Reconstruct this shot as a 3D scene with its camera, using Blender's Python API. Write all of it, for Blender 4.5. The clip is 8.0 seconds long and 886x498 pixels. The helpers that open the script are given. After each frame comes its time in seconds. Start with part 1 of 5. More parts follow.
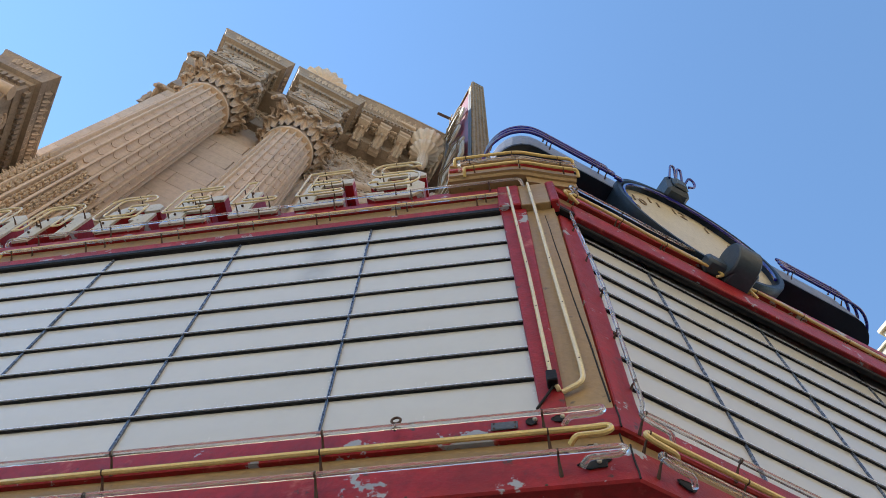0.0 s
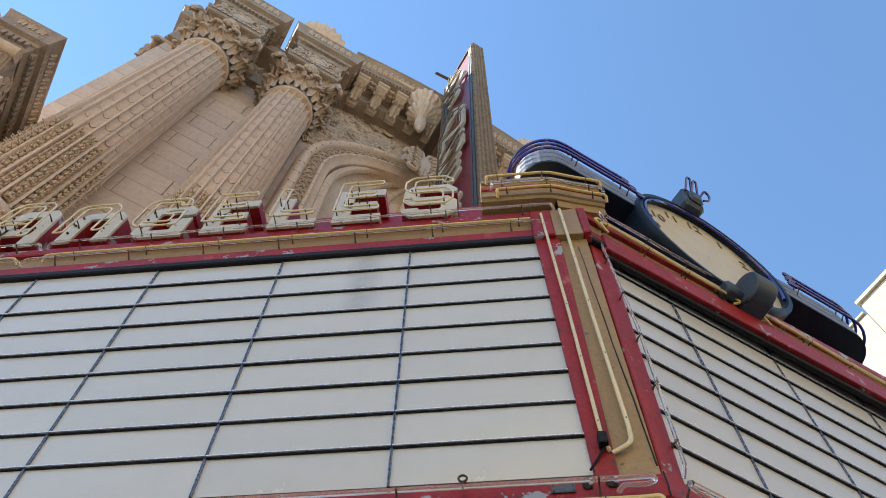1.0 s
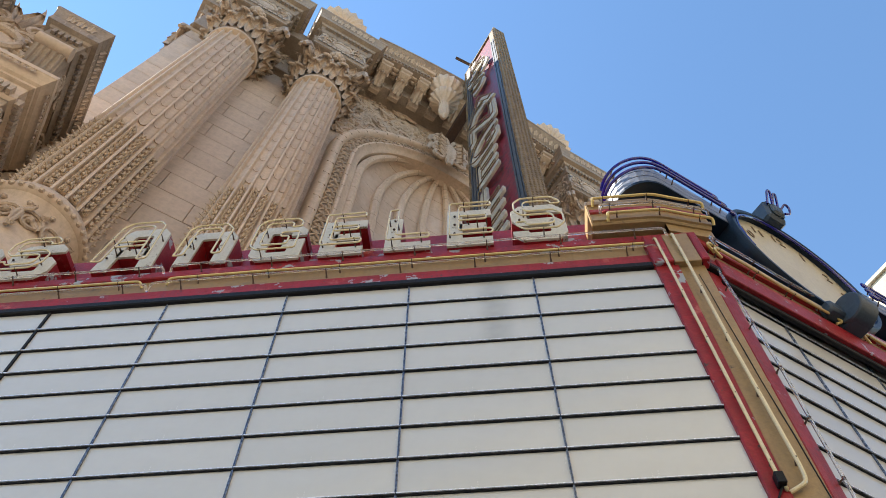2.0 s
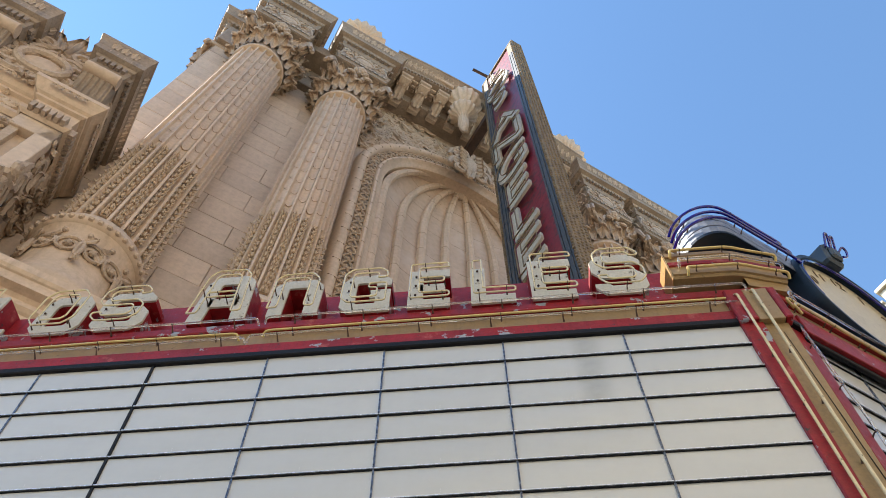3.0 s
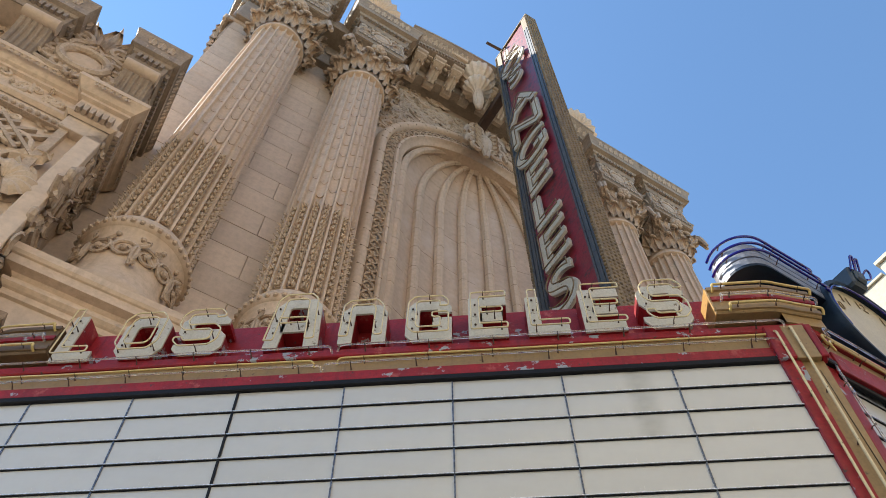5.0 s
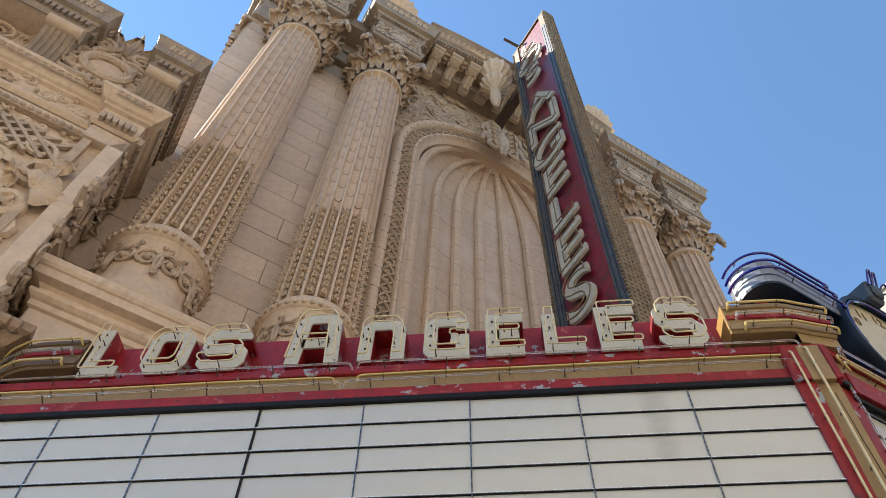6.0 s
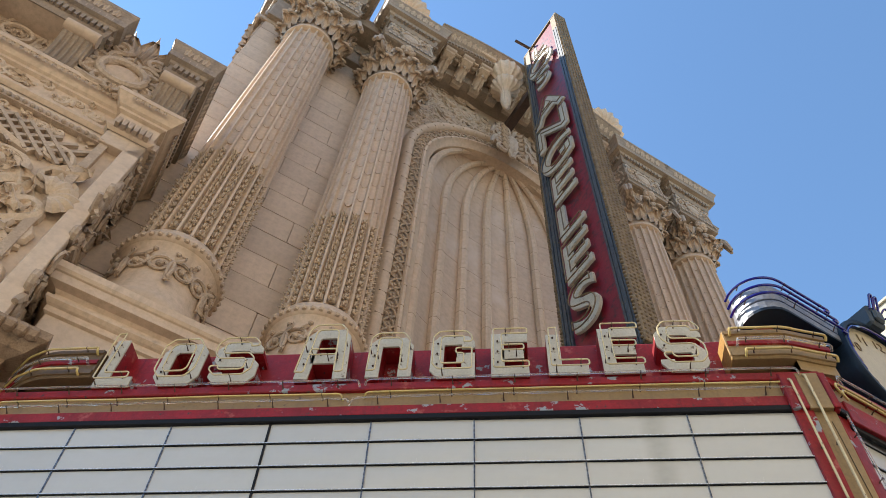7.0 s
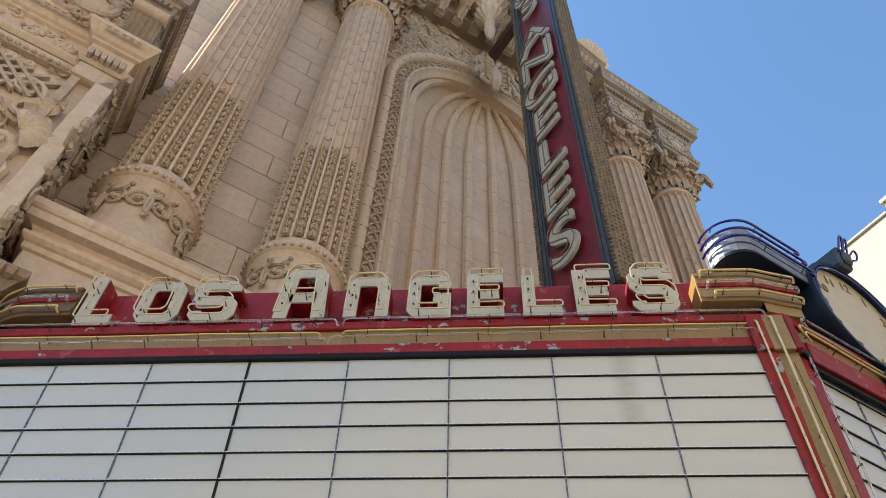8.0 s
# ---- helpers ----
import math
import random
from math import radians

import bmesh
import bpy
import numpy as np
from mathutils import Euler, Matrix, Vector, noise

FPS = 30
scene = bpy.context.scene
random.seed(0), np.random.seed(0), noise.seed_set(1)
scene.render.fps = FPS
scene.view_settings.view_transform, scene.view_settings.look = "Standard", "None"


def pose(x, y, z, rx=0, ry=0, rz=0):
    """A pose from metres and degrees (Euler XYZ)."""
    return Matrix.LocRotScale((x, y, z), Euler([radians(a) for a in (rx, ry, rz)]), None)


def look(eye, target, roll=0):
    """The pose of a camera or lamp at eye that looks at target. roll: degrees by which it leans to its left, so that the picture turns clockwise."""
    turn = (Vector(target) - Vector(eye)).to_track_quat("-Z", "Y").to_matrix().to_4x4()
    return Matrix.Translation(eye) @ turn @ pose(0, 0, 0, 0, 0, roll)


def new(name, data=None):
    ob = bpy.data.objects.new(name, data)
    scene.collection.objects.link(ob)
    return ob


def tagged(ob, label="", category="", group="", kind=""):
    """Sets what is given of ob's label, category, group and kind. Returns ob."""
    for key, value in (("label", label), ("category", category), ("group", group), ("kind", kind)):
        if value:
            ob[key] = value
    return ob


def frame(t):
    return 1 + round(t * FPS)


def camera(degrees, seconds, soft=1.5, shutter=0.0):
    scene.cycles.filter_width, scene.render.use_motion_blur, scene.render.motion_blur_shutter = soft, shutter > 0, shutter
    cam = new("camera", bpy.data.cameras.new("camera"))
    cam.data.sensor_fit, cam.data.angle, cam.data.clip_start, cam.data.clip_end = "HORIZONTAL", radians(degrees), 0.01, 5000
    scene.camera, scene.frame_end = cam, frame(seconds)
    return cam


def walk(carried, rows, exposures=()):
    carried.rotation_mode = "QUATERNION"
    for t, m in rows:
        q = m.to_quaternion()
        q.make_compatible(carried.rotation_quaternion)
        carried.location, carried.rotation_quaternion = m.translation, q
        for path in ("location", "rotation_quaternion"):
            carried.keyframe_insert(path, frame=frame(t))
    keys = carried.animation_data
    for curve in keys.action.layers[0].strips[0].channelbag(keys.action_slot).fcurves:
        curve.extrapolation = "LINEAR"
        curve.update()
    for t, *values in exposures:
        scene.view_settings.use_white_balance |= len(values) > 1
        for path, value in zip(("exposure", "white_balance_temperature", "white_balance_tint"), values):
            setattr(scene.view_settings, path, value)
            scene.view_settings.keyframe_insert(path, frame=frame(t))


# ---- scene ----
cam = camera(60.1, 8.0, soft=0.5)
PATH = [
    (0, (0.1, 0.133, 1.882), (-0.057, 0.844, 3.745), 5.1),
    (0.5, (-0.011, -0.263, 1.882), (-0.153, 0.513, 3.72), 4.8),
    (1, (-0.313, -0.711, 1.883), (-0.436, 0.137, 3.69), 3.2),
    (1.5, (-0.907, -1.06, 1.853), (-1.024, -0.161, 3.636), 2.3),
    (3, (-2.444, -2.157, 1.872), (-2.542, -1.238, 3.645), 1.1),
    (3.5, (-2.701, -2.586, 1.826), (-2.815, -1.646, 3.588), 1.5),
    (4, (-2.868, -2.915, 1.877), (-2.98, -1.927, 3.613), 1.2),
    (4.5, (-3.122, -3.17, 1.776), (-3.206, -2.157, 3.499), 0.5),
    (6, (-3.109, -3.751, 1.874), (-3.247, -2.698, 3.569), 2.9),
    (6.5, (-3.092, -4.009, 1.876), (-3.249, -2.957, 3.57), 4.0),
    (7, (-3.087, -4.167, 1.896), (-3.245, -3.098, 3.579), 4.8),
    (7.5, (-3.045, -4.262, 1.919), (-3.189, -3.136, 3.565), 4.5),
    (8, (-2.991, -4.336, 1.935), (-3.113, -3.112, 3.512), 3.0),
]
walk(cam, [(t, look(eye, target, roll)) for t, eye, target, roll in PATH], [(0.0, 1.17), (1.5, 1.2), (3.0, 1.24), (3.5, 1.17), (4.5, 1.07), (8.0, 1.07)])

# ---- sky and sun ----
TURN = 35.5                       # the street front runs at this angle to the side board
M0 = pose(0, 0, 0, 0, 0, TURN)    # facade frame: x along the front, y into the building
SUN_EL, SUN_LOCAL = 48.0, 142.5   # sun height; bearing in the facade frame (180 = along the front, from -x)
sun_dir = M0.to_3x3() @ Vector((math.cos(radians(SUN_LOCAL)) * math.cos(radians(SUN_EL)), math.sin(radians(SUN_LOCAL)) * math.cos(radians(SUN_EL)), math.sin(radians(SUN_EL))))
world = bpy.data.worlds.new("world")
scene.world = world
world.use_nodes = True
wn = world.node_tree
sky = wn.nodes.new("ShaderNodeTexSky")
sky.sky_type, sky.sun_disc = "NISHITA", False
sky.sun_elevation = radians(SUN_EL)
sky.sun_rotation = math.atan2(sun_dir.x, sun_dir.y)
sky.air_density, sky.dust_density, sky.ozone_density = 1.0, 0.0, 1.9
wn.nodes["Background"].inputs["Strength"].default_value = 0.14
tint = wn.nodes.new("ShaderNodeMix")
tint.data_type, tint.blend_type = "RGBA", "MULTIPLY"
tint.inputs["Factor"].default_value = 1.0
tint.inputs[7].default_value = (0.86, 1.0, 1.03, 1)   # clear dry air, a deeper blue
wn.links.new(sky.outputs[0], tint.inputs[6])
wn.links.new(tint.outputs[2], wn.nodes["Background"].inputs["Color"])
sun = new("sun", bpy.data.lights.new("sun", "SUN"))
sun.data.energy, sun.data.angle, sun.data.color = 5.0, radians(0.53), (1.0, 0.94, 0.85)
sun.matrix_world = look(sun_dir * 100, (0, 0, 0))


# ---- materials ----
def material(name, base, second=None, scale=2.0, rough=0.6, metal=0.0, bump=0.2, fine=60.0, patches=(), streak=0.0, coat=0.0, island=0.0, spec=0.5, fleck=0.82):
    """Two-scale noise colour, optional worn patches [(colour, scale, from, to)], fine bump."""
    m = bpy.data.materials.new(name)
    m.use_nodes = True
    t = m.node_tree
    n, l = t.nodes, t.links
    p = n["Principled BSDF"]
    tc = n.new("ShaderNodeTexCoord")

    def noise_tex(sc, detail=6, rough_=0.6, squash=None):
        x = n.new("ShaderNodeTexNoise")
        x.inputs["Scale"].default_value, x.inputs["Detail"].default_value, x.inputs["Roughness"].default_value = sc, detail, rough_
        src = tc.outputs["Object"]
        if squash:
            mp = n.new("ShaderNodeMapping")
            mp.inputs["Scale"].default_value = squash
            l.new(src, mp.inputs["Vector"])
            src = mp.outputs["Vector"]
        l.new(src, x.inputs["Vector"])
        return x.outputs["Fac"]

    def ramp(fac, a, b):
        r = n.new("ShaderNodeMapRange")
        r.interpolation_type = "SMOOTHSTEP"
        r.inputs["From Min"].default_value, r.inputs["From Max"].default_value = a, b
        l.new(fac, r.inputs["Value"])
        return r.outputs["Result"]

    def mix(fac, a, b):
        x = n.new("ShaderNodeMix")
        x.data_type = "RGBA"
        if isinstance(fac, float):
            x.inputs["Factor"].default_value = fac
        else:
            l.new(fac, x.inputs["Factor"])
        for sock, v in ((6, a), (7, b)):
            if isinstance(v, tuple):
                x.inputs[sock].default_value = (*v, 1)
            else:
                l.new(v, x.inputs[sock])
        return x.outputs[2]

    second = second or tuple(c * 0.75 for c in base)
    col = mix(ramp(noise_tex(scale), 0.35, 0.68), base, second)
    col = mix(ramp(noise_tex(scale * 9, 8, 0.7), 0.3, 0.8), col, tuple(c * fleck for c in second))
    if streak:
        st = ramp(noise_tex(scale * 1.5, 5, 0.6, (3.0, 3.0, 0.25)), 0.52, 0.75)
        sf = n.new("ShaderNodeMath")
        sf.operation = "MULTIPLY"
        sf.inputs[1].default_value = streak
        l.new(st, sf.inputs[0])
        col = mix(sf.outputs[0], col, tuple(c * 0.45 for c in second))
    for colour, sc, a, b in patches:
        f = ramp(noise_tex(sc, 8, 0.65), a, b)
        col = mix(f, col, colour)
    if island:
        info = n.new("ShaderNodeObjectInfo")
        hs = n.new("ShaderNodeHueSaturation")
        mr = n.new("ShaderNodeMapRange")
        mr.inputs["To Min"].default_value, mr.inputs["To Max"].default_value = 1 - island, 1 + island
        l.new(info.outputs["Random"], mr.inputs["Value"])
        l.new(mr.outputs["Result"], hs.inputs["Value"])
        l.new(col, hs.inputs["Color"])
        col = hs.outputs["Color"]
    l.new(col, p.inputs["Base Color"])
    p.inputs["Metallic"].default_value = metal
    p.inputs["Specular IOR Level"].default_value = spec
    p.inputs["Coat Weight"].default_value = coat
    rr = n.new("ShaderNodeMapRange")
    rr.inputs["To Min"].default_value, rr.inputs["To Max"].default_value = max(0.02, rough - 0.12), min(1, rough + 0.15)
    l.new(noise_tex(scale * 5), rr.inputs["Value"])
    l.new(rr.outputs["Result"], p.inputs["Roughness"])
    if bump:
        bp = n.new("ShaderNodeBump")
        bp.inputs["Strength"].default_value, bp.inputs["Distance"].default_value = bump, 0.01
        l.new(noise_tex(fine, 6, 0.65), bp.inputs["Height"])
        l.new(bp.outputs["Normal"], p.inputs["Normal"])
    return m


STONE = material("glazed terracotta", (0.682, 0.518, 0.369), (0.605, 0.447, 0.310), 0.9, 0.55, bump=0.25, fine=35, streak=0.35, patches=[((0.351, 0.274, 0.214), 1.7, 0.66, 0.80)], island=0.05)
BLOCK = material("ashlar terracotta", (0.702, 0.548, 0.407), (0.643, 0.492, 0.358), 0.7, 0.5, bump=0.15, fine=25, streak=0.15, island=0.07)
CARVED = material("carved terracotta", (0.62, 0.47, 0.335), (0.45, 0.335, 0.235), 2.2, 0.6, bump=0.5, fine=40, streak=0.4, patches=[((0.195, 0.142, 0.096), 3.0, 0.58, 0.74)])
# Browner body tone, darkened further to carry the shade under soffits.
CORNICE = material("shade-darkened brown terracotta", (0.409, 0.310, 0.219), (0.292, 0.218, 0.155), 1.6, 0.6, bump=0.4, fine=30, streak=0.4, patches=[((0.195, 0.142, 0.107), 2.4, 0.58, 0.75)])
ROSETTE = material("rosette terracotta", (0.70, 0.54, 0.385), (0.60, 0.455, 0.32), 2.2, 0.6, bump=0.4, fine=40, streak=0.3, patches=[((0.292, 0.213, 0.150), 3.0, 0.62, 0.78)])
NICHE = material("niche plaster", (0.605, 0.447, 0.316), (0.546, 0.401, 0.284), 0.6, 0.55, bump=0.15, fine=20, streak=0.15, patches=[((0.614, 0.487, 0.385), 0.5, 0.5, 0.72)])
WEATHERED = material("weathered stone", (0.42, 0.30, 0.20), (0.27, 0.18, 0.11), 4.0, 0.8, bump=0.8, fine=25, patches=[((0.14, 0.10, 0.07), 5.0, 0.55, 0.7)])
PANEL = material("milky sign plastic", (0.555, 0.552, 0.52), (0.53, 0.526, 0.494), 0.5, 0.22, bump=0.01, fine=3, patches=[((0.46, 0.45, 0.41), 0.7, 0.62, 0.92)], island=0.03, fleck=0.985, spec=0.9)


def stained_panel():
    """Sign plastic with one grey downward run of soot."""
    m = PANEL.copy()
    m.name = "stained sign plastic"
    n, l = m.node_tree.nodes, m.node_tree.links
    bsdf = n["Principled BSDF"]
    old = bsdf.inputs["Base Color"].links[0].from_socket
    tc, sep, rise, fall, mul, mix = (n.new(k) for k in ("ShaderNodeTexCoord", "ShaderNodeSeparateXYZ", "ShaderNodeMapRange", "ShaderNodeMapRange", "ShaderNodeMath", "ShaderNodeMix"))
    ns = n.new("ShaderNodeTexNoise")
    ns.inputs["Scale"].default_value, ns.inputs["Detail"].default_value = 5.0, 6.0
    l.new(tc.outputs["Object"], sep.inputs[0])
    l.new(tc.outputs["Object"], ns.inputs["Vector"])
    for r, a, b in ((rise, 0.0, 0.16), (fall, 0.42, 0.20)):
        r.interpolation_type = "SMOOTHSTEP"
        r.inputs["From Min"].default_value, r.inputs["From Max"].default_value = a, b
        l.new(sep.outputs[0], r.inputs["Value"])
    mul.operation = "MULTIPLY"
    l.new(rise.outputs["Result"], mul.inputs[0])
    l.new(fall.outputs["Result"], mul.inputs[1])
    mul2 = n.new("ShaderNodeMath")
    mul2.operation = "MULTIPLY"
    l.new(mul.outputs[0], mul2.inputs[0])
    l.new(ns.outputs["Fac"], mul2.inputs[1])
    mix.data_type = "RGBA"
    mix.inputs[7].default_value = (0.33, 0.325, 0.295, 1)
    l.new(mul2.outputs[0], mix.inputs["Factor"])
    l.new(old, mix.inputs[6])
    l.new(mix.outputs[2], bsdf.inputs["Base Color"])
    return m


STAINED = stained_panel()
RAIL = material("dark rail", (0.010, 0.011, 0.013), (0.018, 0.02, 0.024), 6, 0.5, bump=0.1, spec=0.15)
# The lip's sky highlight is put into this pale blue-white base.
RAILGLINT = material("sky-glint rail lip", (0.80, 0.83, 0.88), (0.70, 0.74, 0.80), 6, 0.25, metal=0.25, bump=0.1)
# Blue-grey base carries the sky's reflection along the upright joints.
JOINT = material("sky-tinted joint bar", (0.20, 0.24, 0.31), (0.14, 0.17, 0.23), 6, 0.25, metal=0.6, bump=0.1)
BLACKRAIL = material("black joint", (0.010, 0.010, 0.012), None, 6, 0.5, bump=0.3, spec=0.2)
RED = material("worn red enamel", (0.36, 0.014, 0.020), (0.24, 0.012, 0.016), 2.5, 0.45, bump=0.35, fine=50, streak=0.5, spec=0.35,
               patches=[((0.42, 0.10, 0.08), 4.0, 0.58, 0.70), ((0.33, 0.36, 0.40), 3.2, 0.60, 0.625), ((0.06, 0.035, 0.03), 11.0, 0.62, 0.69)])
SIGNRED = material("sign red", (0.27, 0.012, 0.03), (0.19, 0.012, 0.025), 1.5, 0.4, bump=0.25, fine=30, streak=0.3, patches=[((0.055, 0.02, 0.025), 4.0, 0.50, 0.64)])
TAN = material("tan enamel", (0.36, 0.235, 0.10), (0.30, 0.20, 0.09), 2.5, 0.4, bump=0.3, fine=45, streak=0.3, patches=[((0.10, 0.07, 0.045), 9.0, 0.64, 0.72)])
# Sunlight on the bracket's end, put into a brighter ochre.
OCHRE_SUNLIT = material("sunlit ochre metal", (0.48, 0.27, 0.06), (0.38, 0.21, 0.06), 3, 0.4, bump=0.25, patches=[((0.16, 0.09, 0.04), 7.0, 0.64, 0.72)])
YELLOW = material("yellow coated tube", (0.72, 0.55, 0.20), (0.62, 0.46, 0.17), 8, 0.12, bump=0.0, coat=0.5)
PALETUBE = material("pale cream tube", (0.78, 0.66, 0.38), (0.70, 0.58, 0.33), 8, 0.12, bump=0.0, coat=0.5)
BLUETUBE = material("cobalt tube", (0.014, 0.014, 0.30), (0.01, 0.01, 0.2), 8, 0.1, bump=0.0, coat=0.6)
TEAL = material("dark teal enamel", (0.010, 0.022, 0.042), (0.007, 0.016, 0.030), 4, 0.4, bump=0.2, spec=0.25, patches=[((0.03, 0.034, 0.04), 8.0, 0.66, 0.72)])
TEALGREY = material("grey teal metal", (0.045, 0.068, 0.092), (0.033, 0.05, 0.07), 4, 0.45, bump=0.25)
LIGHTGREY = material("dulled bright metal", (0.36, 0.375, 0.42), (0.26, 0.28, 0.32), 4, 0.40, metal=0.45, bump=0.15, patches=[((0.03, 0.03, 0.04), 9.0, 0.66, 0.69)])
# The left bracket's shade is put into this brown, darker than TAN.
TAN_SHADED = material("shaded tan metal", (0.20, 0.125, 0.055), (0.14, 0.09, 0.045), 3, 0.5, bump=0.25, patches=[((0.06, 0.035, 0.02), 7.0, 0.62, 0.72)])
WHITE = material("chipped white paint", (0.66, 0.62, 0.52), (0.58, 0.54, 0.44), 4, 0.45, bump=0.3, streak=0.2, patches=[((0.20, 0.15, 0.09), 13.0, 0.60, 0.68)])
BRONZE = material("dull bronze", (0.30, 0.215, 0.115), (0.16, 0.11, 0.06), 6, 0.65, metal=0.1, bump=0.5, fine=40)
STEELBLUE = material("blue grey metal", (0.11, 0.125, 0.14), (0.07, 0.08, 0.09), 5, 0.5, metal=0.3, bump=0.3, streak=0.4, patches=[((0.03, 0.03, 0.03), 9.0, 0.55, 0.68), ((0.22, 0.17, 0.10), 5.0, 0.60, 0.70)])
RUST = material("rusted iron", (0.10, 0.055, 0.035), (0.06, 0.035, 0.025), 12, 0.8, bump=0.5)
DARK = material("blackened gap", (0.015, 0.013, 0.012), None, 6, 0.8)
CREAMWALL = material("cream render", (0.50, 0.44, 0.335), (0.46, 0.40, 0.305), 0.5, 0.8, bump=0.2, fine=12)
CLOCKFACE = material("aged clock face", (0.62, 0.55, 0.38), (0.55, 0.48, 0.33), 3, 0.4, bump=0.05, patches=[((0.42, 0.35, 0.22), 5.0, 0.6, 0.8)])
ASPHALT = material("asphalt", (0.055, 0.055, 0.055), (0.04, 0.04, 0.042), 0.8, 0.9, bump=0.6, fine=50)
PAVING = material("pavement", (0.38, 0.35, 0.30), (0.31, 0.285, 0.25), 0.8, 0.85, bump=0.4, fine=40, patches=[((0.12, 0.11, 0.10), 2.0, 0.64, 0.75)])
# Pale so the unseen deck bounces sky light up the lower front.
ROOFDECK = material("pale light-bouncing roof deck", (0.52, 0.49, 0.43), (0.44, 0.41, 0.36), 0.8, 0.85, bump=0.4, fine=30)
# High albedo so the unseen block opposite throws warm light back.
BOUNCEWALL = material("unseen bounce wall", (0.74, 0.62, 0.46), (0.68, 0.56, 0.41), 0.3, 0.8, bump=0.2)


def glass(name, colour, rough=0.05):
    m = bpy.data.materials.new(name)
    m.use_nodes = True
    p = m.node_tree.nodes["Principled BSDF"]
    p.inputs["Base Color"].default_value = (*colour, 1)
    p.inputs["Transmission Weight"].default_value = 0.85
    p.inputs["Roughness"].default_value = rough
    p.inputs["IOR"].default_value = 1.3
    return m


CLEAR = glass("clear tube glass", (0.92, 0.90, 0.88))


# ---- builders ----
def mesh_of(bm, mat, smooth=False, name="mesh"):
    me = bpy.data.meshes.new(name)
    bm.normal_update()
    bm.to_mesh(me)
    bm.free()
    me.materials.append(mat)
    if smooth:
        me.shade_smooth()
        me.set_sharp_from_angle(angle=radians(38))
    return me


def part(name, bm, mat, parent, label="", smooth=False, m=None):
    me = bm if isinstance(bm, bpy.types.Mesh) else mesh_of(bm, mat, smooth, name)
    ob = new(name, me)
    ob.parent = parent
    if m is not None:
        ob.matrix_basis = m
    return tagged(ob, label) if label else ob


def thing(name, m, label, category, group="", kind="", bm=None, mat=None, smooth=False):
    ob = new(name, mesh_of(bm, mat, smooth, name) if bm else None)
    ob.matrix_basis = m
    return tagged(ob, label, category, group, kind)


def box(bm, x0, x1, y0, y1, z0, z1, bev=0.0, m=None):
    vs = [bm.verts.new((x, y, z)) for z in (z0, z1) for y in (y0, y1) for x in (x0, x1)]
    fs = [bm.faces.new([vs[i] for i in f]) for f in ((0, 2, 3, 1), (4, 5, 7, 6), (0, 1, 5, 4), (2, 6, 7, 3), (0, 4, 6, 2), (1, 3, 7, 5))]
    if bev:
        es = {e for f in fs for e in f.edges}
        r = bmesh.ops.bevel(bm, geom=list(es), offset=bev, segments=1, affect="EDGES")
        vs = list({v for f in r["faces"] for v in f.verts} | {v for v in vs if v.is_valid})
    if m is not None:
        for v in vs:
            v.co = m @ v.co
    return bm


def boxes(*specs, bev=0.0):
    bm = bmesh.new()
    for s in specs:
        box(bm, *s, bev=bev)
    return bm


def skin(bm, rings, close_u=True, cap=False):
    """Faces between rings of equally many points."""
    vr = [[bm.verts.new(p) for p in ring] for ring in rings]
    n = len(vr[0])
    for a, b in zip(vr, vr[1:]):
        for i in range(n if close_u else n - 1):
            j = (i + 1) % n
            bm.faces.new((a[i], a[j], b[j], b[i]))
    if cap:
        bm.faces.new(list(reversed(vr[0])))
        bm.faces.new(vr[-1])
    return vr


def lathe(bm, profile, n=32, a0=0.0, a1=360.0, lobes=0, depth=0.0, centre=(0, 0, 0)):
    full = abs(a1 - a0) >= 359.9
    k = n if full else n + 1
    rings = []
    for r, z in profile:
        ring = []
        for i in range(k):
            a = radians(a0 + (a1 - a0) * i / n)
            rr = r * (1 - depth * (0.5 - 0.5 * math.cos(lobes * a))) if lobes else r
            ring.append((centre[0] + rr * math.cos(a), centre[1] + rr * math.sin(a), centre[2] + z))
        rings.append(ring)
    skin(bm, rings, full)
    return bm


def tube(bm, pts, r=0.012, n=8, cap=True):
    pts = [Vector(p) for p in pts]
    rings, up = [], None
    for i, p in enumerate(pts):
        d = (pts[min(i + 1, len(pts) - 1)] - pts[max(i - 1, 0)]).normalized()
        if up is None:
            up = d.orthogonal().normalized()
        up = (up - d * up.dot(d)).normalized()
        side = d.cross(up)
        rr = r[i] if isinstance(r, (list, tuple)) else r
        rings.append([p + (up * math.cos(2 * math.pi * k / n) + side * math.sin(2 * math.pi * k / n)) * rr for k in range(n)])
    skin(bm, rings, True, cap)
    return bm


def rounded(pts, r=0.05, k=4):
    """A polyline with its corners rounded."""
    pts = [Vector(p) for p in pts]
    out = [pts[0]]
    for a, b, c in zip(pts, pts[1:], pts[2:]):
        u, v = (a - b), (c - b)
        q = min(r, u.length * 0.49, v.length * 0.49)
        p0, p1 = b + u.normalized() * q, b + v.normalized() * q
        out += [p0 * (1 - s) ** 2 + b * 2 * s * (1 - s) + p1 * s * s for s in [i / k for i in range(k + 1)]]
    return out + [pts[-1]]


